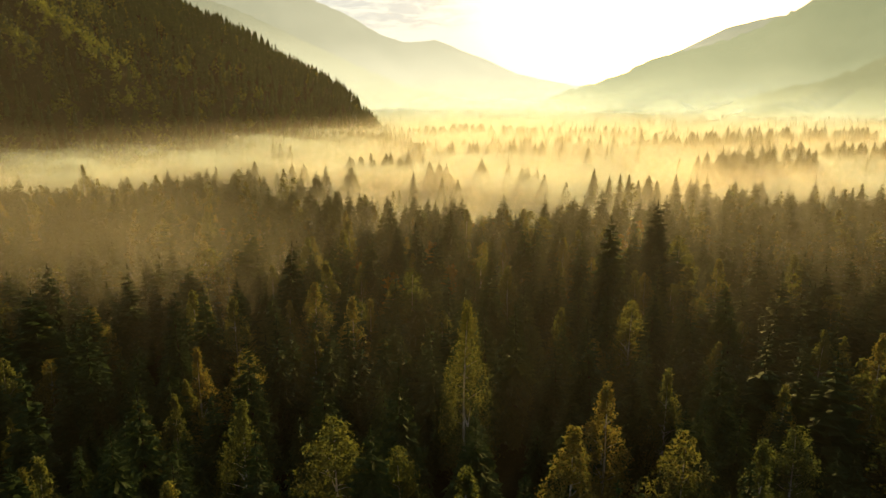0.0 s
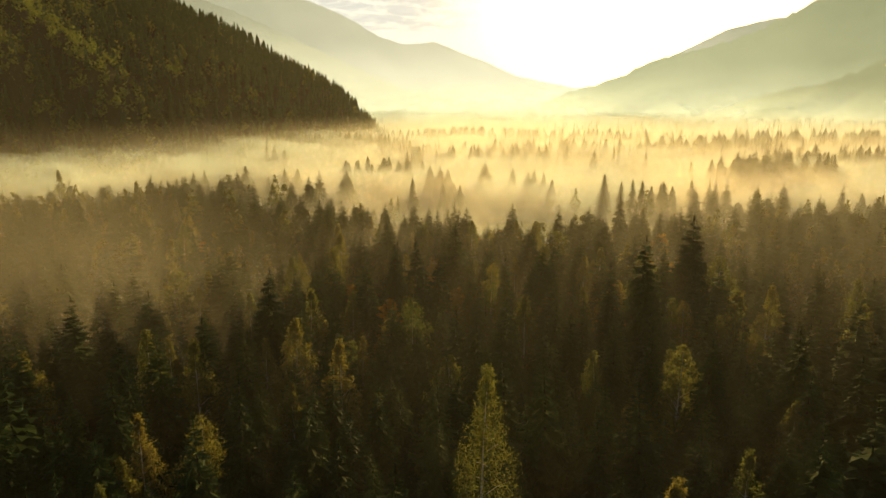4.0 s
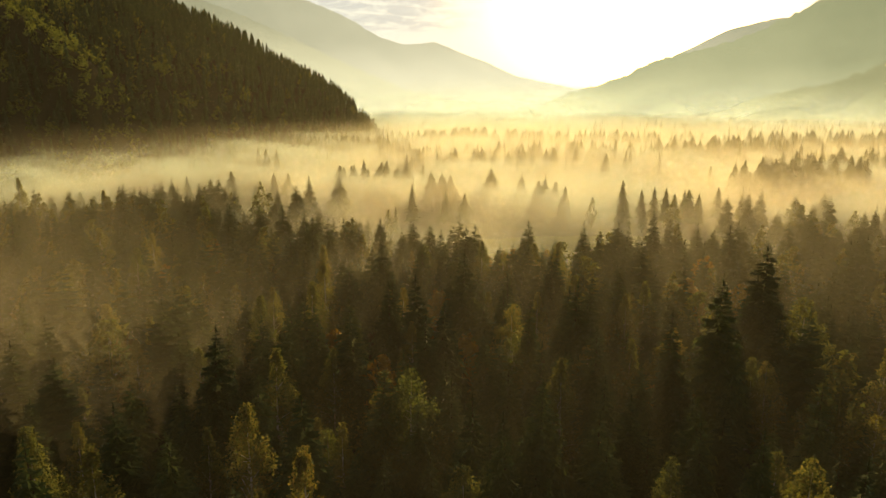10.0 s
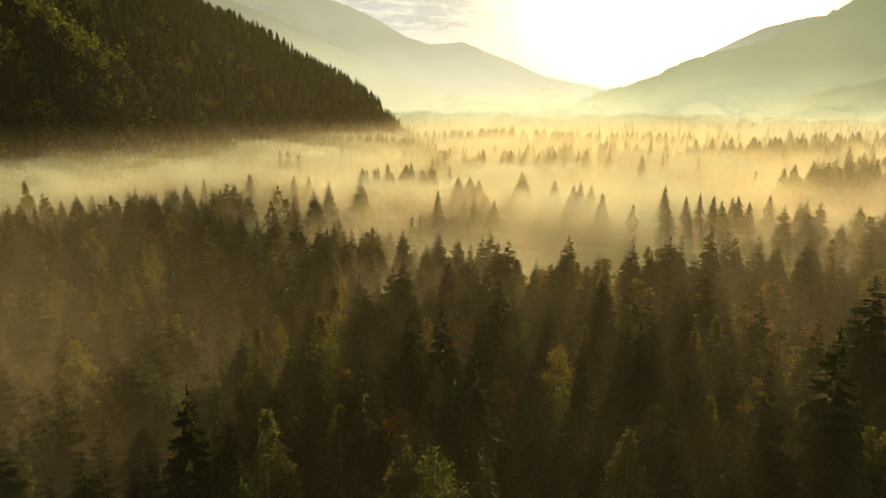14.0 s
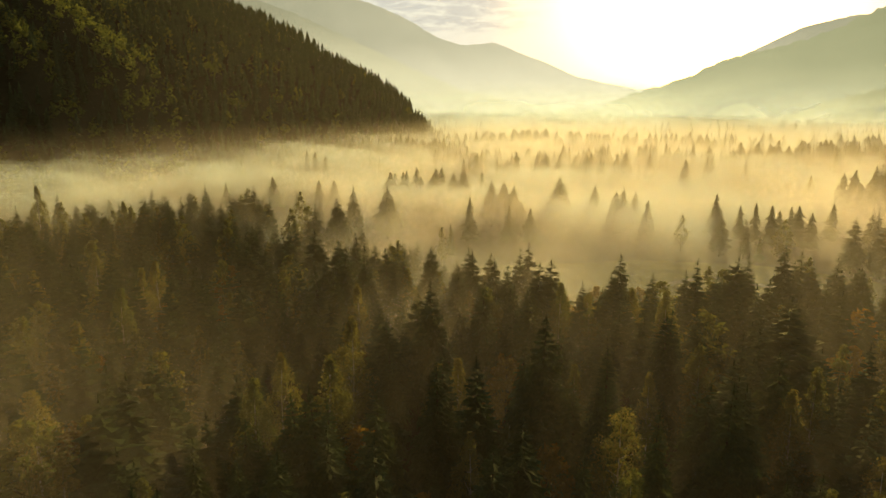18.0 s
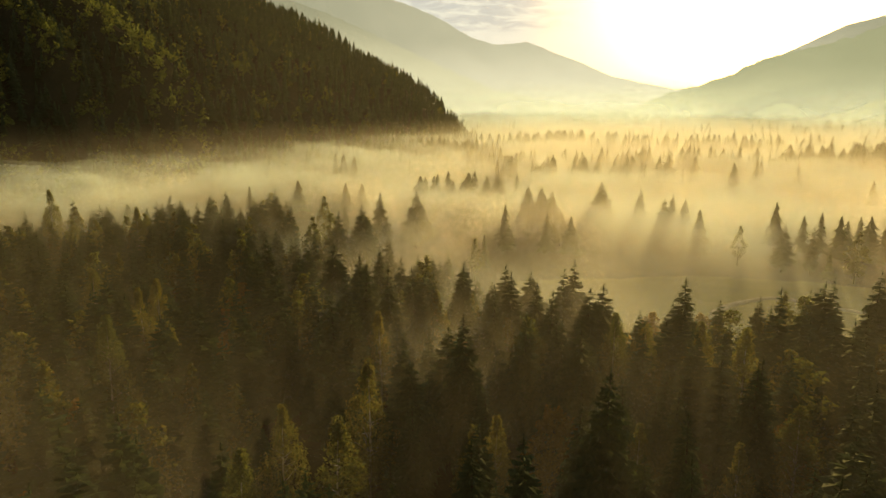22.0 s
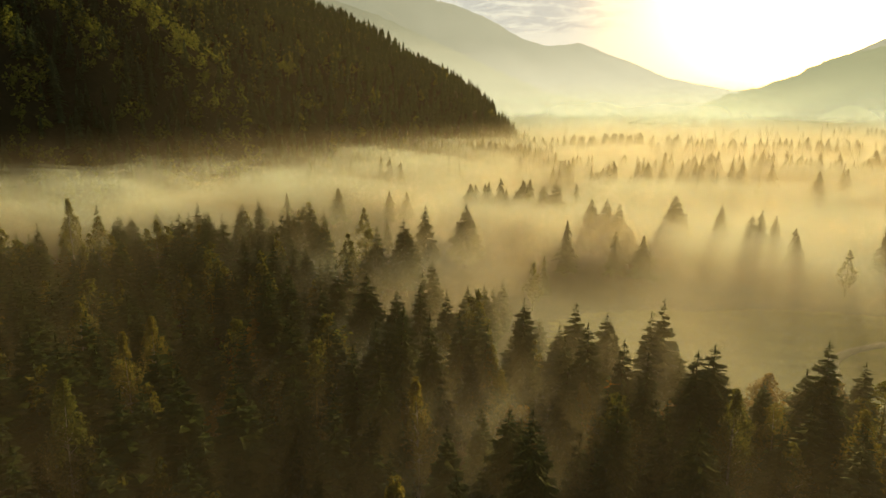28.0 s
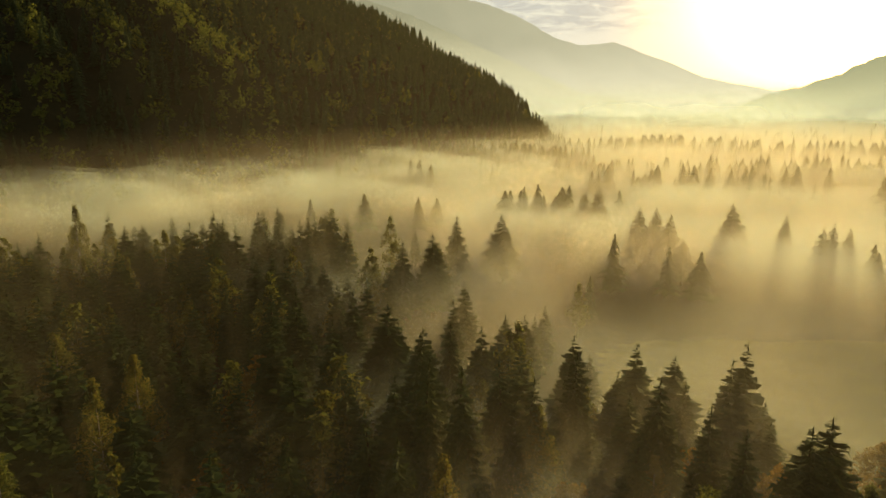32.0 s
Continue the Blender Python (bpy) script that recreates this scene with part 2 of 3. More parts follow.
def leafy_arrays(h, rad, rng, clumps, leaves, size, weep=0.4, base=0.22, pointed=0.7):
    """A crown of many small hanging leaf sprays gathered in uneven clumps."""
    V, T = [], []
    for i in range(clumps):
        f = rng.rand() ** 0.8
        zc = h * (1 - (1 - base) * f)
        env = rad * (math.sin(math.pi * min(1, f * 0.62 + 0.05)) ** (0.9 + pointed)) * (1 if f < 0.85 else 0.7)
        a = rng.uniform(0, 6.28)
        rr = env * math.sqrt(rng.uniform(0.08, 1.05))
        cx, cy = rr * math.cos(a), rr * math.sin(a)
        cr = rad * rng.uniform(0.16, 0.34) * (0.55 + 0.6 * f)
        zc -= weep * rr * 0.35
        n = leaves
        d = rng.normal(size=(n, 3))
        d /= np.linalg.norm(d, axis=1)[:, None]
        p = d * cr * rng.uniform(0.45, 1.0, (n, 1)) * np.array([1, 1, 0.75 + weep]) + np.array([cx, cy, zc])
        p[:, 2] = np.minimum(p[:, 2], h)
        u = rng.normal(size=(n, 3))
        u[:, 2] -= weep
        u /= np.linalg.norm(u, axis=1)[:, None]
        w = np.cross(u, rng.normal(size=(n, 3)))
        w /= np.linalg.norm(w, axis=1)[:, None] + 1e-6
        s = size * rng.uniform(0.6, 1.4, (n, 1))
        q = np.stack([p - w * s * 0.45, p + w * s * 0.45, p + u * s * 1.3], 1)
        k = len(T) * 3
        V.append(q.reshape(-1, 3))
        T.extend([(k + 3 * j, k + 3 * j + 1, k + 3 * j + 2) for j in range(n)])
    return np.concatenate(V), np.array(T)


def trunk_arrays(h, r, rng, sides=8, rings=6, limbs=0, reach=0.0):
    V, T = [], []

    def tube(pts, rads, n):
        b = len(V)
        for i, (p, rad_) in enumerate(zip(pts, rads)):
            for k in range(n):
                a = 6.283 * k / n
                V.append((p[0] + rad_ * math.cos(a), p[1] + rad_ * math.sin(a), p[2]))
        for i in range(len(pts) - 1):
            for k in range(n):
                q = [b + i * n + k, b + i * n + (k + 1) % n, b + (i + 1) * n + (k + 1) % n, b + (i + 1) * n + k]
                T.append((q[0], q[1], q[2]))
                T.append((q[0], q[2], q[3]))

    bend = rng.uniform(-0.02, 0.02, 2) * h
    pts = [(bend[0] * math.sin(3.1 * t), bend[1] * math.sin(3.1 * t), -0.6 + (h + 0.5) * t) for t in np.linspace(0, 1, rings)]
    tube(pts, [r * (1.35 if i == 0 else 1) * (1 - 0.94 * i / (rings - 1)) for i in range(rings)], sides)
    for i in range(limbs):
        z = h * rng.uniform(0.3, 0.85)
        a = rng.uniform(0, 6.28)
        L = reach * rng.uniform(0.5, 0.95) * (1.1 - z / h)
        e = [(math.cos(a) * L * q, math.sin(a) * L * q, z + L * (0.9 * q - 0.25 * q * q)) for q in (0, 0.5, 1)]
        tube(e, [r * 0.3, r * 0.18, r * 0.04], 4)
    return np.array(V), np.array(T)


def part(name, me, parent, label=""):
    ob = new(name, me)
    ob.parent = parent
    return tagged(ob, label) if label else ob


def tree(name, crown, trunk, label, category, group):
    e = new(name)
    part("trunk", trunk, e)
    part("crown", crown, e)
    return tagged(e, label, category, group)


SPRUCES, LEAFY, GOLDEN = [], [], []
for i, (h, rad, lev, spk, sag, gaps, label) in enumerate([
        (20, 3.7, 44, 9, 0.34, 0.05, "tall dark green spruce with drooping boughs in the forest"),
        (20, 3.0, 46, 8, 0.42, 0.08, "slender dark green spruce with hanging boughs in the forest"),
        (20, 3.9, 42, 9, 0.30, 0.06, "broad dense dark green spruce in the misty forest"),
        (20, 3.4, 38, 8, 0.32, 0.22, "thin ragged spruce with gaps between its boughs")]):
    rng = np.random.RandomState(10 + i)
    V, T = spruce_arrays(h, rad, rng, lev, spk, 3, sag, gaps)
    crown = mesh_of("spruce_crown", V, T, NEEDLE)
    V, T = trunk_arrays(h * 0.96, 0.24, rng)
    SPRUCES.append((crown, mesh_of("spruce_trunk", V, T, BARK, True), h, label))
for i, (h, rad, cl, lv, sz, weep, pt, label) in enumerate([
        (17, 3.2, 200, 38, 0.18, 0.8, 0.8, "slim birch with hanging yellow-green autumn leaves"),
        (17, 3.9, 210, 38, 0.20, 0.5, 0.35, "rounded birch with pale green and yellow leaves"),
        (17, 2.8, 190, 38, 0.18, 0.6, 1.1, "narrow pointed larch turning yellow above the spruces")]):
    rng = np.random.RandomState(40 + i)
    V, T = leafy_arrays(h, rad, rng, cl, lv, sz, weep, pointed=pt)
    crown = mesh_of("birch_crown", V, T, BIRCH)
    V, T = trunk_arrays(h * 0.95, 0.2, rng, limbs=14, reach=rad * 1.2)
    LEAFY.append((crown, mesh_of("birch_trunk", V, T, BIRCH_BARK, True), h, label))
for i, (h, rad, cl, lv, label) in enumerate([
        (10, 2.8, 110, 34, "small round broadleaf tree in orange autumn colour"),
        (10, 3.4, 120, 34, "low spreading broadleaf tree with golden orange leaves")]):
    rng = np.random.RandomState(60 + i)
    V, T = leafy_arrays(h, rad, rng, cl, lv, 0.25, 0.2, 0.18, 0.15)
    crown = mesh_of("autumn_crown", V, T, AUTUMN)
    V, T = trunk_arrays(h * 0.9, 0.16, rng, limbs=12, reach=rad * 1.2)
    GOLDEN.append((crown, mesh_of("autumn_trunk", V, T, BARK, True), h, label))

rng = np.random.RandomState(47)
V, T = leafy_arrays(24, 3.2, rng, 430, 34, 0.12, 1.1, pointed=0.75)
LEAFY.append((mesh_of("birch_crown", V, T, BIRCH), None, 24, "tall weeping birch with pale yellow-green hanging twigs"))
V, T = trunk_arrays(22.8, 0.24, rng, limbs=18, reach=4.0)
LEAFY[3] = (LEAFY[3][0], mesh_of("birch_trunk", V, T, BIRCH_BARK, True), 24, LEAFY[3][3])

made = {}
taken = []
plant_rng = np.random.RandomState(7)


def plant(kinds, k, x, y, h, name, category, group, wide=1.0):
    crown, trunk, h0, label = kinds[k]
    s = h / h0
    key = (name, k)
    gz = float(ground_z(x, y))
    m = Matrix.LocRotScale((x, y, gz), Euler((radians(plant_rng.uniform(-1.5, 1.5)), radians(plant_rng.uniform(-1.5, 1.5)), plant_rng.uniform(0, 6.28))), None)
    if key not in made:
        made[key] = tree(name, crown, trunk, label, category, group)
        ob = made[key]
    else:
        ob = copy_thing(made[key], m)
    ob.matrix_basis = m @ Matrix.Diagonal((s * wide, s * wide, s, 1))
    taken.append((x, y))


# standing spruces that rise above their neighbours: x, y, height
SPRUCE_NEAR = [
    (1.4, 145.6, 21.2), (-25.3, 108.8, 22), (-12.6, 162.9, 20), (-5.4, 135.0, 20), (15.9, 128.9, 20.5), (42.8, 134.4, 24.5), (29.2, 115.3, 24.8),
    (2.9, 93.2, 19.5), (17.8, 157.2, 18.5), (16.8, 154.9, 18.5), (-35.2, 85.3, 20), (-32.8, 88.9, 20), (6.9, 99.3, 20), (8.7, 79.0, 20),
    (25.0, 117.6, 20), (38.3, 88.1, 20), (-3.9, 60.0, 20), (-20.5, 66.1, 20), (-19.3, 74.6, 20), (-25.6, 48.4, 20), (-59.3, 99.3, 20),
    (5.2, 83.1, 19), (0.8, 98.9, 19), (-12.9, 121.3, 19), (-9.6, 139.4, 19), (28.2, 86.5, 19), (33.2, 101.8, 19), (22.6, 91.5, 19), (-14.3, 99.0, 19)]
SPRUCE_MID = [
    (-82.4, 168.5, 23), (16.6, 186.9, 19), (-25.5, 184.7, 19.8), (45.4, 192.3, 19.5), (-36.9, 172.0, 17.5), (-16.6, 198.2, 17), (-1.3, 172.9, 17),
    (-88.9, 242.6, 19), (-5.5, 170.0, 18.5), (54.4, 173.3, 20), (-9.3, 136.4, 19), (-2.0, 125.2, 19), (-3.9, 121.0, 19), (9.5, 127.2, 19),
    (17.9, 132.4, 19), (25.2, 142.4, 19), (-30.1, 188.7, 19), (-29.3, 185.0, 19.5), (-23.3, 191.7, 18), (-20.1, 188.0, 18), (-32.4, 177.5, 18),
    (-28.7, 173.8, 18), (-8.1, 191.0, 18), (-4.0, 186.2, 18), (-2.2, 182.3, 18), (-31.1, 203.0, 18), (-33.9, 198.1, 18), (-54.0, 208.1, 18.8), (-58.4, 209.2, 18)]
SPRUCE_FAR = [
    (-40.9, 207.9, 18), (5.7, 185.9, 18), (3.5, 183.7, 18), (30.0, 315.5, 15.5), (-5.7, 311.5, 17), (18.5, 321.5, 17.5), (-1.5, 313.0, 16.5), (1.5, 309.0, 16),
    (4.0, 297.1, 12), (-39.1, 288.0, 17.5), (-48.5, 281.0, 18), (-53.2, 253.2, 17), (-47.5, 257.7, 18), (34.9, 300.0, 15), (37.5, 303.0, 16), (42.0, 306.0, 14),
    (-17.4, 344.9, 18), (-22.0, 347.0, 16), (-95.0, 256.0, 16), (140.2, 344.4, 21), (146, 350, 20), (152, 352, 21), (160, 356, 22), (168, 360, 20), (88.5, 517, 18)]
for rows_, slim, broad in ((SPRUCE_NEAR, 0.95, 1.2), (SPRUCE_MID, 1.0, 1.3), (SPRUCE_FAR, 1.4, 1.75)):
    for x, y, h in rows_:
        plant(SPRUCES, plant_rng.choice([0, 0, 1, 2, 2, 3]), x, y, h, "spruce_tree", "spruce", "spruces in the valley forest", plant_rng.uniform(slim, broad))
for x, y, h in [
        (2.7, 66.4, 24), (45.7, 127.9, 18), (-13.0, 91.6, 17), (-20.3, 113.8, 17), (-19.0, 58.4, 17), (20.6, 52.4, 17), (10.8, 52.9, 17), (15.7, 61.6, 17), (-9.7, 55.5, 17),
        (1.7, 46.6, 17), (-31.5, 47.8, 17), (-19.8, 44.6, 17), (26.1, 50.5, 17), (51.7, 76.3, 17), (63.0, 118.2, 17), (-19.6, 99.7, 17), (-29.4, 92.1, 17),
        (47.3, 114.1, 17), (25.8, 89.5, 17), (-36.0, 95.4, 17), (-21.9, 154.0, 17), (-21.4, 141.7, 17), (-46.5, 130.2, 17), (-58.4, 165.3, 17), (20.5, 153.9, 15),
        (7.4, 133.5, 16), (-63.6, 182.2, 16), (-78.3, 193.1, 16), (-18.9, 188.3, 15), (-139.9, 265.3, 19), (-107.3, 254.0, 16), (-65.9, 191.0, 15), (-25.4, 176.6, 15)]:
    plant(LEAFY, 3 if h > 20 else plant_rng.choice([0, 1, 2]), x, y, h, "birch_tree", "birch", "birches among the spruces", 1.0 if h > 20 else plant_rng.uniform(0.95, 1.2))
for x, y, h in [
        (-9.7, 123.6, 11), (26.1, 120.5, 11), (52.1, 180.0, 11), (49.9, 157.2, 11), (1.5, 135.1, 10), (-17.3, 138.9, 10), (-55.3, 155.0, 9), (-2.4, 159.0, 10),
        (21.5, 157.7, 10), (-47.9, 137.2, 9), (43.1, 164.1, 10), (-56.3, 202.2, 10), (-56.3, 198.6, 9), (3.6, 193.9, 8), (-4.6, 195.3, 8), (-49.1, 179.2, 9),
        (-61.3, 185.0, 8), (-15.8, 185.9, 8), (9, 197, 7), (15, 201, 8), (24, 205, 7)]:
    plant(GOLDEN, plant_rng.choice([0, 1]), x, y, h + 1.2, "autumn_tree", "broadleaf tree", "autumn trees in the forest")


# ---- the rest of the forest ----
def meadow(x, y):
    """Above 0 inside the clearing."""
    return 1 - (((x - 40) / 54) ** 2 + ((y - 233) / 29) ** 2) + 0.2 * ripple(x, y, 60, 21)


def scatter(x0, x1, y0, y1, cell, keep, seed):
    rng = np.random.RandomState(seed)
    X, Y = np.meshgrid(np.arange(x0, x1, cell), np.arange(y0, y1, cell))
    X = X.ravel() + rng.uniform(-0.48, 0.48, X.size) * cell
    Y = Y.ravel() + rng.uniform(-0.48, 0.48, Y.size) * cell
    ok = rng.rand(X.size) < keep(X, Y)
    return X[ok], Y[ok]


def seen_side(x, y, margin=12):
    """The wedge of the valley that the flight looks into."""
    return (x < 0.68 * y + margin) & (x > -0.68 * y - margin - 0.30 * np.clip(y - 60, 0, None))


def clear_of(x, y, points, r):
    p = np.array(points)
    ok = np.ones(len(x), bool)
    for px_, py_ in p:
        ok &= (x - px_) ** 2 + (y - py_) ** 2 > r * r
    return ok


def near_keep(x, y):
    d = 0.85 + 0.3 * ripple(x, y, 55, 31)
    d = np.where((np.abs(x + 14) < 22) & (np.abs(y - 163) < 20), d * 0.55, d)
    wood = np.interp(x, [-205, -120, -75, -45], [0, 1, 1, 0])
    d = d * np.interp(y - 80 * wood - np.interp(x, [0, 25], [0, 24]), [0, 170, 202, 225, 255], [1, 1, 0.55, 0.25, 0]) * np.where((y > 205) & (x < -25), 0.7, 1)
    return d * seen_side(x, y) * (meadow(x, y) < 0) * (y > 22)


x, y = scatter(-230, 150, 20, 345, 4.4, near_keep, 101)
ok = clear_of(x, y, taken[:83], 2.6) & clear_of(x, y, taken[83:], 5.0) & (x < hill_foot(y) * -1 + 900) & (hill_foot(y) - x < 0)
x, y = x[ok], y[ok]
rng = np.random.RandomState(5)
hs = np.clip(np.interp(y - 75 * np.interp(x, [-190, -110, -60, -20], [0, 1, 1, 0]), [60, 135, 165, 210], [15.6, 15.6, 14.5, 13.0]) + 1.8 * ripple(x, y, 70, 41) + rng.normal(0, 2.0, len(x)), 7, 19.5)
leafy = rng.rand(len(x)) < np.clip(0.20 + 0.25 * ripple(x, y, 45, 51), 0.04, 0.6)
order = np.argsort(np.abs(x + 3) + 0.35 * np.abs(y - 85))
near_spruce = [i for i in order if not leafy[i]][:210]
near_leafy = [i for i in order if leafy[i]][:90]
for i in near_spruce:
    plant(SPRUCES, int(rng.choice([0, 1, 1, 2, 3, 3])), x[i], y[i], hs[i], "spruce_tree", "spruce", "spruces in the valley forest", rng.uniform(1.1, 1.5))
for i in near_leafy:
    plant(LEAFY, int(rng.choice([0, 1, 2])), x[i], y[i], hs[i] * 0.9, "birch_tree", "birch", "birches among the spruces")
rest = np.ones(len(x), bool)
rest[near_spruce] = False
rest[near_leafy] = False


def bake(name, shapes, x, y, h, h0, mat, label, seed, category="trees", wide=1.0):
    """Many trees joined into one mesh of real leaves and boughs."""
    rng = np.random.RandomState(seed)
    pick = rng.randint(0, len(shapes), len(x))
    VV, TT, base = [], [], 0
    z = ground_z(x, y)
    for k, (V, T) in enumerate(shapes):
        idx = np.where(pick == k)[0]
        if not len(idx):
            continue
        a = rng.uniform(0, 6.28, len(idx))
        s = h[idx] / h0
        w = s * wide * rng.uniform(0.8, 1.25, len(idx))
        c, sn = np.cos(a) * w, np.sin(a) * w
        px_ = V[None, :, 0] * c[:, None] - V[None, :, 1] * sn[:, None] + x[idx][:, None]
        py_ = V[None, :, 0] * sn[:, None] + V[None, :, 1] * c[:, None] + y[idx][:, None]
        pz_ = V[None, :, 2] * s[:, None] + z[idx][:, None]
        VV.append(np.stack([px_, py_, pz_], -1).reshape(-1, 3))
        TT.append((T[None] + (np.arange(len(idx)) * len(V))[:, None, None]).reshape(-1, 3) + base)
        base += len(idx) * len(V)
    tagged(new(name, mesh_of(name, np.concatenate(VV), np.concatenate(TT), mat)), label, category, kind="stuff")


def with_trunk(a, h, r, rng):
    V, T = trunk_arrays(h * 0.9, r, rng, 4, 2)
    return np.concatenate([a[0], V]), np.concatenate([a[1], T + len(a[0])])


def skirt_arrays(h, rad, rng, tiers, spokes):
    """A spruce for the distance: overlapping ragged skirts of drooping boughs round a pointed leader."""
    V, T = [], []
    for i in range(tiers):
        f = (i + 0.9) / tiers
        env = rad * (1 - (1 - f) ** 1.25) * rng.uniform(0.85, 1.12)
        top = h * (1 - 0.90 * max(0.0, f - 1.5 / tiers)) - (0.0 if i else -0.2)
        low = h * (1 - 0.90 * f)
        n0 = len(V)
        V.append((rng.uniform(-0.1, 0.1), rng.uniform(-0.1, 0.1), top))
        a0 = rng.uniform(0, 6.28)
        for k in range(spokes):
            a = a0 + 6.283 * (k + rng.uniform(-0.25, 0.25)) / spokes
            r = env * (rng.uniform(0.9, 1.25) if k % 2 else rng.uniform(0.5, 0.75))
            V.append((r * math.cos(a), r * math.sin(a), low + (rng.uniform(-0.05, 0.02) if k % 2 else rng.uniform(0.02, 0.06)) * h))
        for k in range(spokes):
            T.append((n0, n0 + 1 + k, n0 + 1 + (k + 1) % spokes))
    return np.array(V), np.array(T)


R = np.random.RandomState
MID_S = [with_trunk(spruce_arrays(20, r_, R(80 + i), 26, 8, 0, sg, 0.10), 20, 0.25, R(1)) for i, (r_, sg) in enumerate([(3.8, 0.34), (3.2, 0.4), (4.4, 0.28), (3.4, 0.32)])]
FAR_S = [skirt_arrays(20, r_, R(90 + i), 10, 12) for i, r_ in enumerate([4.6, 4.0, 5.4, 4.3])]
MID_L = [with_trunk(leafy_arrays(17, r_, R(95 + i), 80, 14, 0.42, 0.5, pointed=p_), 17, 0.2, R(2)) for i, (r_, p_) in enumerate([(3.0, 0.8), (3.8, 0.3), (2.7, 1.0)])]
FAR_L = [leafy_arrays(17, r_, R(98 + i), 20, 9, 1.15, 0.3, pointed=0.2) for i, r_ in enumerate([4.4, 5.2, 4.8])]

i_s, i_l = rest & ~leafy, rest & leafy
bake("spruce_forest", MID_S, x[i_s], y[i_s], hs[i_s], 20, NEEDLE_FAR, "dense dark green spruce forest on the valley floor", 1, wide=1.25)
bake("birch_wood", MID_L, x[i_l], y[i_l], hs[i_l] * 0.92, 17, LEAF_FAR, "yellowing broadleaf trees scattered through the spruce forest", 2, wide=1.2)


def valley_keep(x, y):
    g = ripple(x, y, 120, 61) + 0.5 * ripple(x, y, 38, 62)
    d = np.clip(-0.06 + 0.50 * g, 0.0, 0.5)
    d = np.where(x < -45, np.clip(0.02 + 0.4 * g, 0.0, 0.4), d)
    return d * seen_side(x, y, 30) * (meadow(x, y) < 0) * (hill_foot(y) - x < 0)


x, y = scatter(-300, 470, 232, 640, 8.0, valley_keep, 103)
ok = clear_of(x, y, taken, 3.0) & ((x > -20) | (y > 330) | (x < -190))
x, y = x[ok], y[ok]
rng = np.random.RandomState(6)
hs = np.clip(np.interp(y, [240, 320, 420, 600], [11.0, 12.0, 13.2, 14]) + 1.2 * ripple(x, y, 90, 43) + rng.normal(0, 1.3, len(x)), 6, 16)
lf = (rng.rand(len(x)) < 0.3) & (x < -60) & (y < 300)
bake("mist_spruces", FAR_S, x[~lf], y[~lf], hs[~lf], 20, NEEDLE_FAR, "spruces whose tops rise out of the valley mist", 3, wide=1.25)
bake("mist_birches", MID_L, x[lf], y[lf], hs[lf] * 0.8, 17, LEAF_FAR, "broadleaf trees standing in the valley mist", 4)


def far_keep(x, y):
    g = ripple(x, y, 260, 71) + 0.5 * ripple(x, y, 90, 72)
    return np.clip(0.6 * g, 0.0, 0.5) * (np.abs(x) < 0.75 * y) * (hill_foot(y) - x < 0)


x, y = scatter(-300, 1000, 640, 1500, 12, far_keep, 105)
rng = np.random.RandomState(8)
bake("distant_spruces", FAR_S, x, y, rng.uniform(9, 14, len(x)), 20, NEEDLE_FAR, "distant groves of spruce in bright mist", 5, wide=1.5)


# groves whose tops stand clear of the mist: centre, half widths, tree height
GROVES = [(28, 455, 55, 7, 15.5), (112, 528, 85, 8, 16), (-88, 590, 62, 26, 17), (-36, 352, 14, 7, 16.5), (38, 748, 55, 12, 17), (215, 565, 55, 10, 17),
          (165, 358, 34, 9, 17.5), (255, 430, 60, 10, 17), (-40, 690, 50, 12, 16.5), (120, 690, 90, 8, 16.5), (330, 640, 80, 12, 18), (-20, 520, 30, 5, 15)]
xs_, ys_, hs_ = [], [], []
rng = np.random.RandomState(77)
for cx, cy, rx, ry, h in GROVES:
    n = int(rx * ry * 0.10) + 6
    a = rng.uniform(0, 6.283, n)
    r = np.sqrt(rng.rand(n))
    xs_.append(cx + rx * r * np.cos(a))
    ys_.append(cy + ry * r * np.sin(a) + 0.12 * rx * r * np.cos(a))
    hs_.append(h * rng.uniform(0.6, 1.1, n))
x, y, hs = np.concatenate(xs_), np.concatenate(ys_), np.concatenate(hs_)
ok = hill_foot(y) - x < 0
bake("grove_spruces", FAR_S, x[ok], y[ok], hs[ok], 20, NEEDLE_FAR, "dark spruce groves standing clear of the bright mist", 15, wide=1.5)


def hill_keep(x, y):
    d = hill_foot(y) - x
    return 0.9 * (d > -2) * (d < 420) * (x > -1.12 * (y - 120) - 40) * (y < 960)


x, y = scatter(-640, -50, 250, 960, 6.6, hill_keep, 107)
rng = np.random.RandomState(9)
# bright broadleaves crowd the ribs to look like sunlit clumps
lf = rng.rand(len(x)) < np.clip(0.16 + 0.30 * ripple(x, y, 110, 81) + 0.055 * spurs(x, y), 0.03, 0.9) * np.interp(0.41 * x + 0.91 * y, [380, 470], [1, 0.25])
hs = 13.5 + 2.0 * ripple(x, y, 75, 83) + rng.uniform(-3.0, 3.0, len(x))
bake("hill_spruces", FAR_S, x[~lf], y[~lf], hs[~lf], 20, HILL_NEEDLE, "dark spruces covering the steep hillside", 6)
bake("hill_broadleaves", FAR_L, x[lf], y[lf], hs[lf] * 0.85, 17, HILL_LEAF_LIT, "green and yellow broadleaf trees on the steep hillside, coloured lighter as if sunlit", 7)


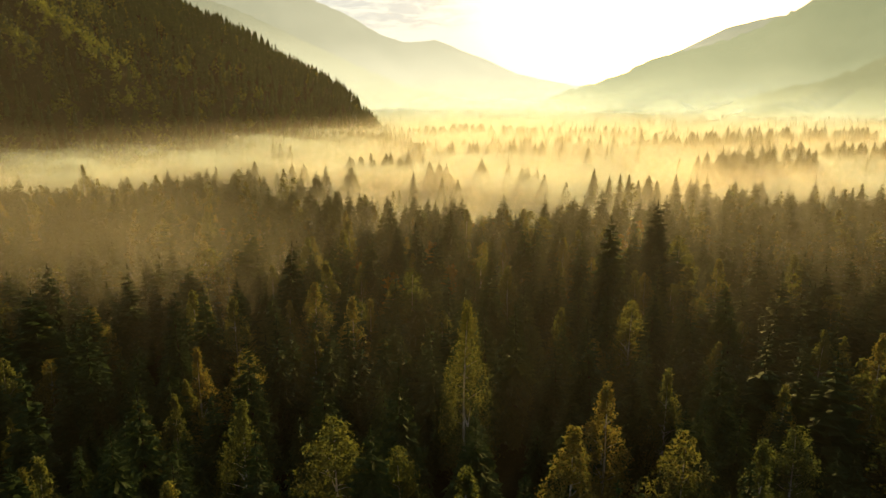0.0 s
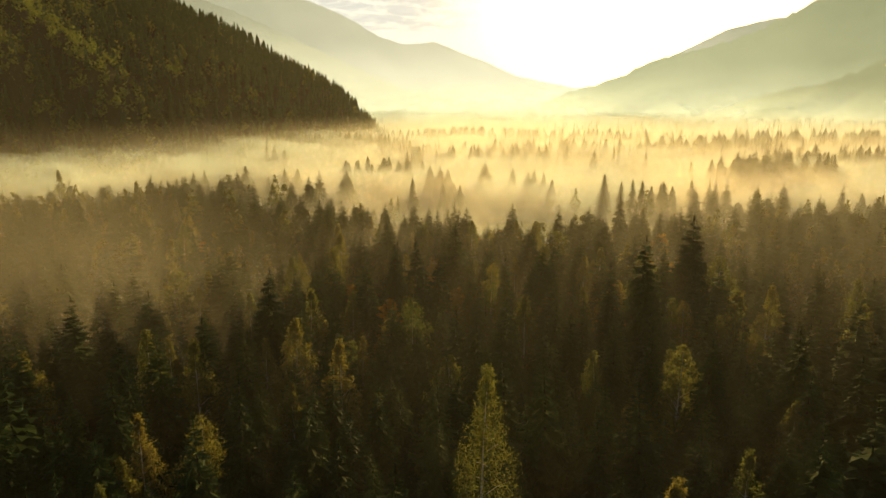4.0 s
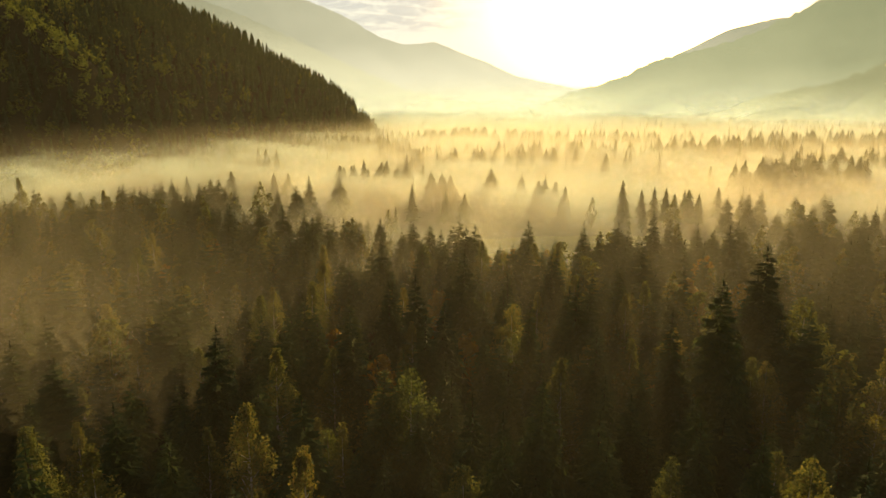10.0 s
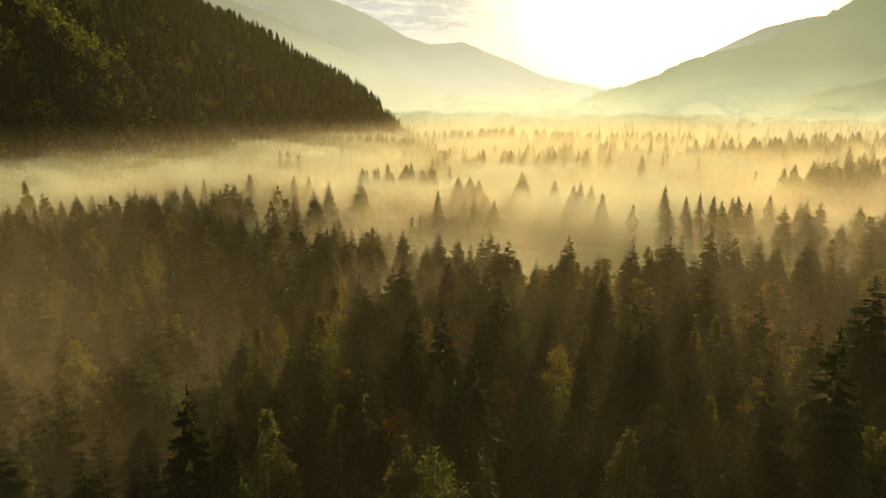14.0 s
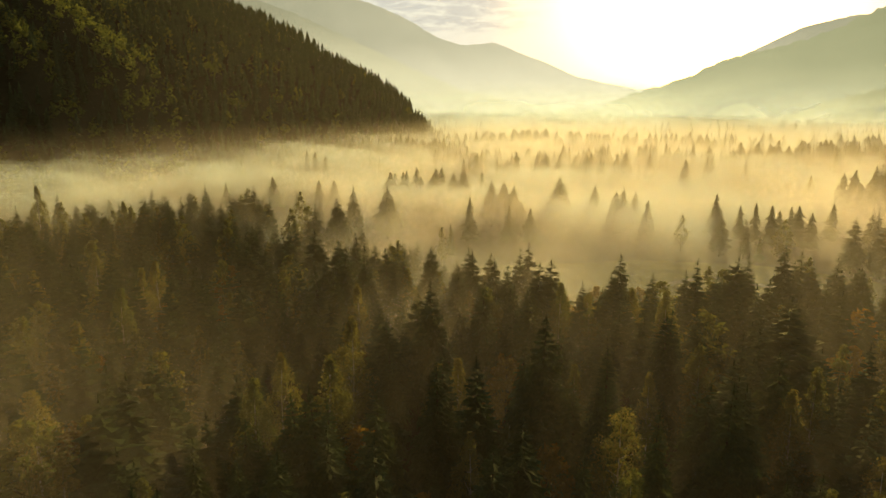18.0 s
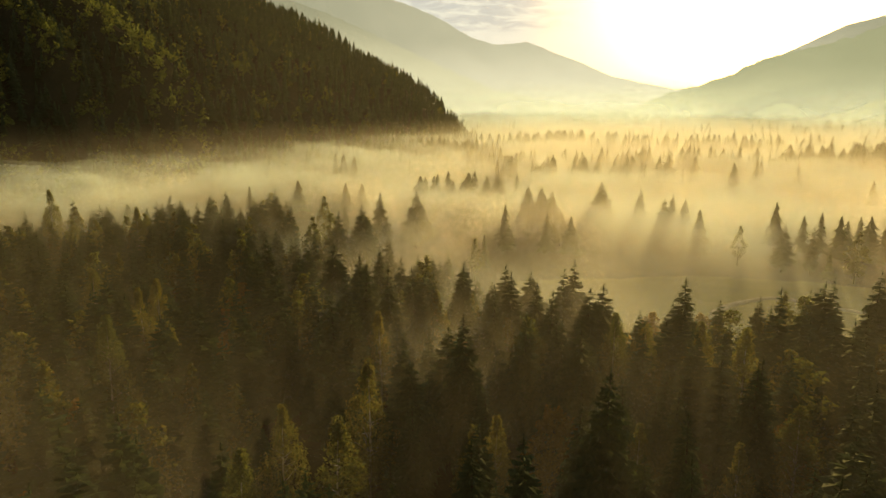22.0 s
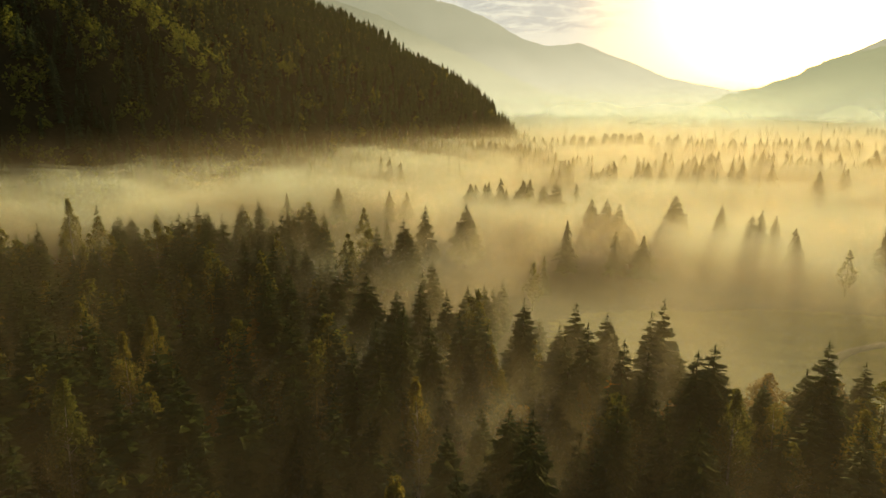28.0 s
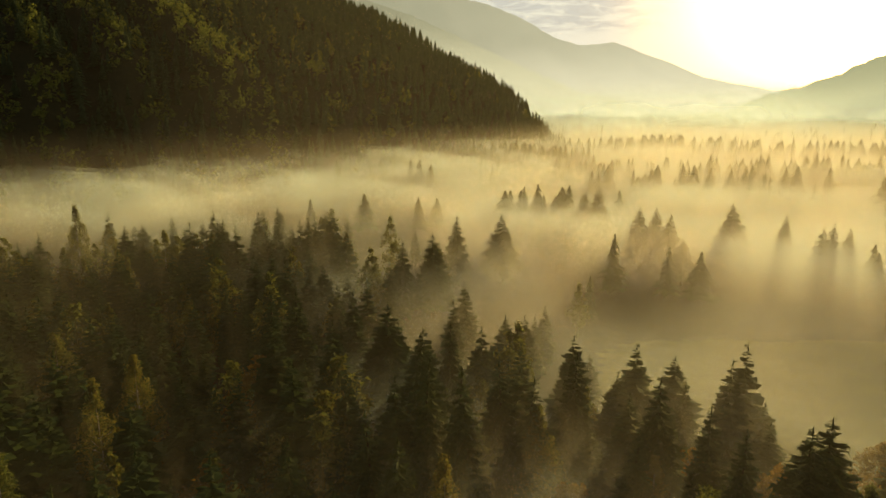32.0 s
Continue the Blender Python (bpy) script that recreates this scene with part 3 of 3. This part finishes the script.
# ---- meadow and track ----
def clearing():
    xs, ys = np.linspace(-50, 100, 121), np.linspace(190, 290, 93)
    X, Y = np.meshgrid(xs, ys, indexing="ij")
    M = meadow(X, Y)
    Z = ground_z(X, Y) + np.clip(M * 1.2, -1.5, 0.10) + 0.05 * np.sin((X * 0.35 + Y) * 1.9) + 0.05
    mat = surface("meadow_grass", [(0.25, (0.06, 0.065, 0.016)), (0.55, (0.12, 0.115, 0.026)), (0.8, (0.19, 0.155, 0.045))], 0.09, stretch=(0.5, 2.2, 1))
    V = np.stack([X, Y, Z], -1).reshape(-1, 3)
    tagged(new("meadow", mesh_of("meadow", V, grid_faces(121, 93), mat, True)), "mown yellow-green meadow in a forest clearing", "meadow", kind="structure")


def track():
    """A narrow gravel lane winding across the clearing."""
    way = [(31, 222), (33, 232), (39, 239), (49, 245), (58, 238), (72, 231), (90, 229)]
    t, tt = np.linspace(0, 1, len(way)), np.linspace(0, 1, 60)
    px_, py_ = np.interp(tt, t, [p[0] for p in way]), np.interp(tt, t, [p[1] for p in way])
    k = np.ones(7) / 7
    px_, py_ = (np.convolve(np.pad(v, 3, mode="edge"), k, "valid") for v in (px_, py_))
    dx, dy = np.gradient(px_), np.gradient(py_)
    ln = np.hypot(dx, dy)
    off = np.array([-1.2, -0.9, 0.0, 0.9, 1.2])
    X = px_[:, None] - (dy / ln)[:, None] * off
    Y = py_[:, None] + (dx / ln)[:, None] * off
    Z = ground_z(X, Y) + 0.30 + np.array([-0.25, 0.0, 0.06, 0.0, -0.25])
    mat = surface("track_gravel", [(0.2, (0.11, 0.10, 0.08)), (0.8, (0.22, 0.205, 0.165))], 0.6)
    tagged(new("track", mesh_of("track", np.stack([X, Y, Z], -1).reshape(-1, 3), grid_faces(60, 5), mat, True)), "narrow grey gravel track crossing the meadow", "track", kind="structure")


clearing()
track()


# ---- mist ----
def mist_edge(nt, X, Y):
    """How far up the valley a place lies, counted so that the mist begins at one number: the wood on the shaded side pushes it back."""
    wood = math_node(nt, "MULTIPLY", span(nt, X, -38, -85), span(nt, X, -205, -110))
    return math_node(nt, "SUBTRACT", Y, math_node(nt, "MULTIPLY", wood, 80.0))


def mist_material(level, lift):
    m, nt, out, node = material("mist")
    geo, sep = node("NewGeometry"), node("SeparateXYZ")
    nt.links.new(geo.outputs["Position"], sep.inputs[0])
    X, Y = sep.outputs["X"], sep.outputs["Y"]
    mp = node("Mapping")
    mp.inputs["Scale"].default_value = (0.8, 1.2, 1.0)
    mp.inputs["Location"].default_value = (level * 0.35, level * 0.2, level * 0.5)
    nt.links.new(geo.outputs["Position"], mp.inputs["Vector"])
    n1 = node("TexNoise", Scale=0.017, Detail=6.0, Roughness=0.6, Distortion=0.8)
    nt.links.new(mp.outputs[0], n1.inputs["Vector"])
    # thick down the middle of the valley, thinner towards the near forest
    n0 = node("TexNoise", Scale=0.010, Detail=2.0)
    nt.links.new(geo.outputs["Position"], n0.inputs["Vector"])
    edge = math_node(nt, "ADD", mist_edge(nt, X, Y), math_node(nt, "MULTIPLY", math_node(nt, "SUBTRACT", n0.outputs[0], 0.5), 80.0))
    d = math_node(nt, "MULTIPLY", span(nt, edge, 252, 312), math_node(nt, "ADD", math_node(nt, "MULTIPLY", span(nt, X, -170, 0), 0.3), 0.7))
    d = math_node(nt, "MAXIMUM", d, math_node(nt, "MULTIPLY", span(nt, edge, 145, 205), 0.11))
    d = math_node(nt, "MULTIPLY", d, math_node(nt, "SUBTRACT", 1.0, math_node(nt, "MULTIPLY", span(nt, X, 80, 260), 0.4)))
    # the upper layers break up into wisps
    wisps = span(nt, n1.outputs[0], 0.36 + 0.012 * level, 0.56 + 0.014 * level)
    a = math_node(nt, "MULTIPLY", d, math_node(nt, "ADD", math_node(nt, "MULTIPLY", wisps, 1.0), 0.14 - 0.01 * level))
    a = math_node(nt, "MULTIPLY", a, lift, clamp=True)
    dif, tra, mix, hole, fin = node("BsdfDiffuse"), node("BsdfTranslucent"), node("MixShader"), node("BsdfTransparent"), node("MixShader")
    # normal fixed towards the sun, so every sheet lights up as if facing it
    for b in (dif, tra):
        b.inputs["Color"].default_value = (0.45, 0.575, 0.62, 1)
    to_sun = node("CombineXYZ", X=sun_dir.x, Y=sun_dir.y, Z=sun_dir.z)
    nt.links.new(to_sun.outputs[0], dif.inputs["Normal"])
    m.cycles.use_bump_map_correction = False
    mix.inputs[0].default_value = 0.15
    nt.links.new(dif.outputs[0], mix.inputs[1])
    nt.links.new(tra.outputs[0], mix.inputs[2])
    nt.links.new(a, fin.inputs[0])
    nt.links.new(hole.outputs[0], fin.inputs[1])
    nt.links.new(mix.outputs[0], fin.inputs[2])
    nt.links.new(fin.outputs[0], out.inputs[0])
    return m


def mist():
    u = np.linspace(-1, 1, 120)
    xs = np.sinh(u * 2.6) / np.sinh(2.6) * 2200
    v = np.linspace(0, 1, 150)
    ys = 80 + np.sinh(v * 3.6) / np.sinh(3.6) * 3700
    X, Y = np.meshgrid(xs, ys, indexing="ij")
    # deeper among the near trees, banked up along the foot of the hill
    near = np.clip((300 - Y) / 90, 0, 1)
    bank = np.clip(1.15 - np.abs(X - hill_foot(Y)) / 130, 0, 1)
    # see-through sheets stacked up in place of a solid depth of mist
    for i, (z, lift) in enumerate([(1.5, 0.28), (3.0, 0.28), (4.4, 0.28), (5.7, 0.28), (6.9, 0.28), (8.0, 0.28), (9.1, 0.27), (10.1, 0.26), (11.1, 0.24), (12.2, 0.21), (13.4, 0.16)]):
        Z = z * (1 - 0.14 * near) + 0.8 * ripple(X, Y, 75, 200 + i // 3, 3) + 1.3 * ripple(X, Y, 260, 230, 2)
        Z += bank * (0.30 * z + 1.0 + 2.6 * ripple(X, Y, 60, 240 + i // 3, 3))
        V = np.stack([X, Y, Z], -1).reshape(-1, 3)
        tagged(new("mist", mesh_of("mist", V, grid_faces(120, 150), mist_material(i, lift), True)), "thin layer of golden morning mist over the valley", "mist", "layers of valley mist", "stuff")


def curtain_material():
    """Drifting ground mist: dense below the treetops, a faint tail above them."""
    m, nt, out, node = material("drifting_mist")
    geo, sep = node("NewGeometry"), node("SeparateXYZ")
    nt.links.new(geo.outputs["Position"], sep.inputs[0])
    X, Y, Z = sep.outputs["X"], sep.outputs["Y"], sep.outputs["Z"]
    n1 = node("TexNoise", Scale=0.022, Detail=4.0, Roughness=0.55, Distortion=0.5)
    nt.links.new(geo.outputs["Position"], n1.inputs["Vector"])
    # an extra bank placed away from the sun brightens the wood behind it
    bank = math_node(nt, "ADD", math_node(nt, "MULTIPLY", math_node(nt, "MULTIPLY", span(nt, Y, 92, 122), span(nt, Y, 170, 140)), 0.15), math_node(nt, "MULTIPLY", span(nt, Y, 92, 150), 0.05))
    left = math_node(nt, "MULTIPLY", span(nt, X, -8, -50), bank)
    pool = math_node(nt, "MULTIPLY", math_node(nt, "MULTIPLY", span(nt, Y, 150, 185), span(nt, X, 30, 5)), math_node(nt, "MULTIPLY", span(nt, X, -75, -40), 0.34))
    d = math_node(nt, "MULTIPLY", span(nt, mist_edge(nt, X, Y), 230, 288), math_node(nt, "ADD", math_node(nt, "MULTIPLY", span(nt, X, -130, -5), 0.5), 0.5))
    d = math_node(nt, "MAXIMUM", d, math_node(nt, "MAXIMUM", left, pool))
    billow = math_node(nt, "ADD", math_node(nt, "MULTIPLY", span(nt, n1.outputs[0], 0.36, 0.66), 1.6), 0.15)
    low = math_node(nt, "MULTIPLY", math_node(nt, "MULTIPLY", d, span(nt, Z, 18.0, 6.0)), billow)
    tail = math_node(nt, "MULTIPLY", math_node(nt, "MULTIPLY", span(nt, Z, 37.0, 10.0), span(nt, Y, 14, 175)), math_node(nt, "ADD", math_node(nt, "MULTIPLY", span(nt, X, -45, 15), 0.065), 0.05))
    # raised above the treetops only to brighten what lies beyond
    tall = math_node(nt, "MULTIPLY", math_node(nt, "MULTIPLY", span(nt, Y, 85, 122), span(nt, Y, 155, 120)), math_node(nt, "MULTIPLY", span(nt, X, -20, -60), span(nt, Z, 37.0, 14.0)))
    tail = math_node(nt, "ADD", tail, math_node(nt, "MULTIPLY", tall, 0.20))
    tail = math_node(nt, "MULTIPLY", tail, math_node(nt, "ADD", math_node(nt, "MULTIPLY", billow, 0.65), 0.4))
    # the air itself thickens up the valley
    far = math_node(nt, "MULTIPLY", math_node(nt, "SUBTRACT", span(nt, Y, 270, 520), math_node(nt, "MULTIPLY", math_node(nt, "MULTIPLY", span(nt, Y, 270, 520), span(nt, X, 60, 230)), 0.5)), math_node(nt, "ADD", math_node(nt, "MULTIPLY", span(nt, X, -120, 20), 0.7), 0.3))
    tail = math_node(nt, "ADD", tail, math_node(nt, "MULTIPLY", math_node(nt, "MULTIPLY", span(nt, Z, 34.0, 12.0), far), 0.95))
    a = math_node(nt, "MULTIPLY", math_node(nt, "ADD", low, tail), 0.08, clamp=True)
    return sun_facing_veil(m, nt, node, out, a)


def sun_facing_veil(m, nt, node, out, a, tint=(0.85, 0.78, 0.645)):
    # shading normal aimed along the sun's rays, so upright veils glow fully backlit
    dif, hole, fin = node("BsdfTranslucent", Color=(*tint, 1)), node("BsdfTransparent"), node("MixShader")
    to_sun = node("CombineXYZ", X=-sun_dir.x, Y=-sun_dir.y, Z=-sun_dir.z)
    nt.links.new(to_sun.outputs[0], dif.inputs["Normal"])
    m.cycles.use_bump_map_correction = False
    nt.links.new(a, fin.inputs[0])
    nt.links.new(hole.outputs[0], fin.inputs[1])
    nt.links.new(dif.outputs[0], fin.inputs[2])
    nt.links.new(fin.outputs[0], out.inputs[0])
    return m


def drifting_mist():
    """Ground mist between the trees, hung in many faint swaying veils across the valley."""
    mat = curtain_material()
    rng = np.random.RandomState(31)
    V, F, n = [], [], 0
    y0 = 22.0
    step = 8.0
    while y0 < 1000:
        w = 0.95 * y0 + 70
        xs, zs = np.linspace(-w, w, 56), np.linspace(-1, 38, 5)
        X, Z = np.meshgrid(xs, zs, indexing="ij")
        Y = y0 + 4.0 * ripple(X, Z * 2, 75, 500 + len(V), 2)
        V.append(np.stack([X, Y, Z], -1).reshape(-1, 3))
        F.append(grid_faces(56, 5) + n)
        n += 56 * 5
        y0 += step + rng.uniform(-1.5, 1.5)
        step *= 1.14 if y0 > 300 else 1.0
    tagged(new("drifting_mist", mesh_of("drifting_mist", np.concatenate(V), np.concatenate(F), mat, True)), "faint golden ground mist drifting between the trees", "mist", "layers of valley mist", "stuff")


def hill_haze():
    """Tall thin sheets added before the wooded hill to lighten it like sunlit air."""
    for y0, x0, x1, fade, base, thick in [(302, -250, 420, (-190, -30), 0.06, 0.032), (112, -330, -28, (-30, -75), 0.0, 0.022)]:
        m, nt, out, node = material("added_haze_veil")
        geo, sep = node("NewGeometry"), node("SeparateXYZ")
        nt.links.new(geo.outputs["Position"], sep.inputs[0])
        n1 = node("TexNoise", Scale=0.008, Detail=3.0)
        nt.links.new(geo.outputs["Position"], n1.inputs["Vector"])
        a = math_node(nt, "ADD", math_node(nt, "MULTIPLY", span(nt, sep.outputs["X"], *fade), 1 - base), base)
        a = math_node(nt, "MULTIPLY", a, span(nt, sep.outputs["Z"], 260, 20))
        a = math_node(nt, "MULTIPLY", a, math_node(nt, "ADD", math_node(nt, "MULTIPLY", n1.outputs[0], thick * 0.7), thick * 0.65), clamp=True)
        sun_facing_veil(m, nt, node, out, a)
        xs, zs = np.linspace(x0, x1, 60), np.linspace(0, 260, 12)
        X, Z = np.meshgrid(xs, zs, indexing="ij")
        V = np.stack([X, y0 + 4 * ripple(X, Z, 150, 610, 2), Z], -1).reshape(-1, 3)
        tagged(new("hill_haze", mesh_of("hill_haze", V, grid_faces(60, 12), m, True)), "thin sheet added before the wooded hill to lighten it like sunlit haze", "haze", "veils of haze", "stuff")


def valley_haze():
    """Added veils of tinted bright air that soften the far mist's edge, thinner upwards."""
    for i, (y0, top, thick) in enumerate([(620, 46, 0.10), (840, 58, 0.16), (1120, 72, 0.22), (1500, 90, 0.28), (2050, 125, 0.34)]):
        m, nt, out, node = material("valley_haze")
        geo, sep = node("NewGeometry"), node("SeparateXYZ")
        nt.links.new(geo.outputs["Position"], sep.inputs[0])
        n1 = node("TexNoise", Scale=6.0 / y0, Detail=4.0)
        nt.links.new(geo.outputs["Position"], n1.inputs["Vector"])
        a = math_node(nt, "MULTIPLY", span(nt, sep.outputs["Z"], top, 6), math_node(nt, "ADD", math_node(nt, "MULTIPLY", span(nt, n1.outputs[0], 0.35, 0.65), thick), thick * 0.5), clamp=True)
        sun_facing_veil(m, nt, node, out, a, (0.50, 0.66, 0.80))
        xs, zs = np.linspace(-60 if y0 < 800 else -0.5 * y0, 0.95 * y0, 60), np.linspace(0, top, 8)
        X, Z = np.meshgrid(xs, zs, indexing="ij")
        V = np.stack([X, y0 + 0.02 * y0 * ripple(X, Z, 300, 620 + i, 2), Z], -1).reshape(-1, 3)
        tagged(new("valley_haze", mesh_of("valley_haze", V, grid_faces(60, 8), m, True)), "tinted sheet added as bright morning haze over the far valley", "haze", "veils of haze", "stuff")


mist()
drifting_mist()
hill_haze()
valley_haze()


# ---- distance ----
def ridge(name, label, dist, crest, mat, depth, seed, rough, relief=0.12):
    """A far mountain range: crest heights along bearings, slopes running forward from it."""
    n, rows_ = 240, 14
    us = np.linspace(crest[0][0], crest[-1][0], n)
    hz = np.interp(us, [c[0] for c in crest], [c[1] for c in crest])
    V = np.zeros((n, rows_, 3))
    for j in range(rows_):
        s = j / (rows_ - 1)
        Y = dist - depth * s * (1 + 0.2 * np.sin(us * 40 + seed))
        X = us * Y
        crest_z = hz * dist
        Z = (44 + crest_z) * (1 - s) ** 0.9 * (1 + relief * ripple(X, Y, 420, seed) * min(1, s * 4)) - 20 * s
        Z += rough * ripple(X, Y, 60, seed + 1) * (1 - s) + rough * 0.5 * ripple(X, Y, 17, seed + 2) * (1 - s)
        V[:, j] = np.stack([X, Y, Z], -1)
    tagged(new(name, mesh_of(name, V.reshape(-1, 3), grid_faces(n, rows_), mat, True)), label, "mountain", kind="structure")


ridge("backdrop_far_range", "far mountain range with pale morning haze painted in as glow", 4300,
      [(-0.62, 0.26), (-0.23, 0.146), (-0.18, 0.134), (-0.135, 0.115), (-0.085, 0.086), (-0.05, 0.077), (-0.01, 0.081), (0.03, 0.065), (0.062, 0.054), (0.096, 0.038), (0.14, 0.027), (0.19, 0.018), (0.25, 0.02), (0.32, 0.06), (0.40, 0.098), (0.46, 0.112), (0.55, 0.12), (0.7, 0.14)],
      painted_haze_material("far_range_haze", (0.80, 0.92, 0.78), (0.34, 0.42, 0.35), 20, 430), 500, 301, 5)
ridge("backdrop_left_range", "mountain flank behind the wooded hill with haze painted in as glow", 3300,
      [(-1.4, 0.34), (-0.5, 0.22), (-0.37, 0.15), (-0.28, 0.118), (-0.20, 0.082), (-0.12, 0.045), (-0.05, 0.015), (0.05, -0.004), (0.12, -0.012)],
      painted_haze_material("left_range_haze", (0.76, 0.88, 0.68), (0.25, 0.31, 0.24), 10, 470), 700, 302, 6)
ridge("backdrop_right_range", "forested mountain on the sunny side of the valley with haze painted in as glow", 2700,
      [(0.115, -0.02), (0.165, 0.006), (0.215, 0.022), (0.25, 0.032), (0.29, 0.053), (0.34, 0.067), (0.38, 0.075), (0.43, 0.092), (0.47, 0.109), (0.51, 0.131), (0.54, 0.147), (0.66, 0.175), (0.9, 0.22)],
      painted_haze_material("right_range_haze", (0.56, 0.68, 0.48), (0.17, 0.25, 0.17), 0, 190), 700, 303, 9)
ridge("backdrop_right_spur", "wooded spur below the sunny mountain with dim haze painted in as glow", 1700,
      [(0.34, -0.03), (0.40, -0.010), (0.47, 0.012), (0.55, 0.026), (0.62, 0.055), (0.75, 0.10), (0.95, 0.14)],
      painted_haze_material("right_spur_haze", (0.46, 0.55, 0.36), (0.13, 0.185, 0.115), 0, 100), 400, 304, 7)


def clouds():
    """Glowing sheet at the valley head, painted as pale hazy sky with streaks of high cloud; clear round the sun."""
    m, nt, out, node = material("glowing_sky")
    geo, mp, sep = node("NewGeometry"), node("Mapping"), node("SeparateXYZ")
    mp.inputs["Scale"].default_value = (0.0028, 0.0, 0.013)
    nt.links.new(geo.outputs["Position"], mp.inputs["Vector"])
    nt.links.new(geo.outputs["Position"], sep.inputs[0])
    X, Z = sep.outputs["X"], sep.outputs["Z"]
    n1 = node("TexNoise", Scale=1.6, Detail=7.0, Roughness=0.62, Distortion=0.5)
    nt.links.new(mp.outputs[0], n1.inputs["Vector"])
    edge = math_node(nt, "MULTIPLY", math_node(nt, "MULTIPLY", span(nt, X, -1500, -500), span(nt, X, 500, -150)), span(nt, Z, 440, 540))
    spot = math_node(nt, "MULTIPLY", math_node(nt, "MULTIPLY", span(nt, X, 1440, 1560), span(nt, X, 1740, 1640)), math_node(nt, "MULTIPLY", span(nt, Z, 500, 545), span(nt, Z, 640, 590)))
    streak = math_node(nt, "MULTIPLY", math_node(nt, "MAXIMUM", edge, math_node(nt, "MULTIPLY", spot, 0.6)), span(nt, n1.outputs[0], 0.38, 0.60))
    dx, dz = math_node(nt, "SUBTRACT", X, 4640 * math.tan(SUN_AZ)), math_node(nt, "SUBTRACT", Z, 880.0)
    away = math_node(nt, "SQRT", math_node(nt, "ADD", math_node(nt, "MULTIPLY", dx, dx), math_node(nt, "MULTIPLY", dz, dz)))
    # added veil tones down the white sky, leaving the glare round the sun
    veil = math_node(nt, "MULTIPLY", span(nt, away, 150, 1500), 0.93)
    a = math_node(nt, "MAXIMUM", veil, math_node(nt, "MULTIPLY", streak, 0.95), clamp=True)
    em, hole, fin = node("Emission", Strength=1.0), node("BsdfTransparent"), node("MixShader")
    nt.links.new(ramp_node(nt, streak, [(0.0, (0.72, 0.90, 0.95)), (0.9, (0.50, 0.66, 0.76))]), em.inputs["Color"])
    nt.links.new(a, fin.inputs[0])
    nt.links.new(hole.outputs[0], fin.inputs[1])
    nt.links.new(em.outputs[0], fin.inputs[2])
    nt.links.new(fin.outputs[0], out.inputs[0])
    xs, zs = np.linspace(-3400, 3400, 80), np.linspace(-40, 1400, 24)
    X, Z = np.meshgrid(xs, zs, indexing="ij")
    V = np.stack([X, 4640 + 0.05 * Z, Z], -1).reshape(-1, 3)
    tagged(new("backdrop_clouds", mesh_of("backdrop_clouds", V, grid_faces(80, 24), m, True)), "glowing sheet painted as pale hazy morning sky with thin streaks of grey cloud", "sky", kind="structure")


clouds()
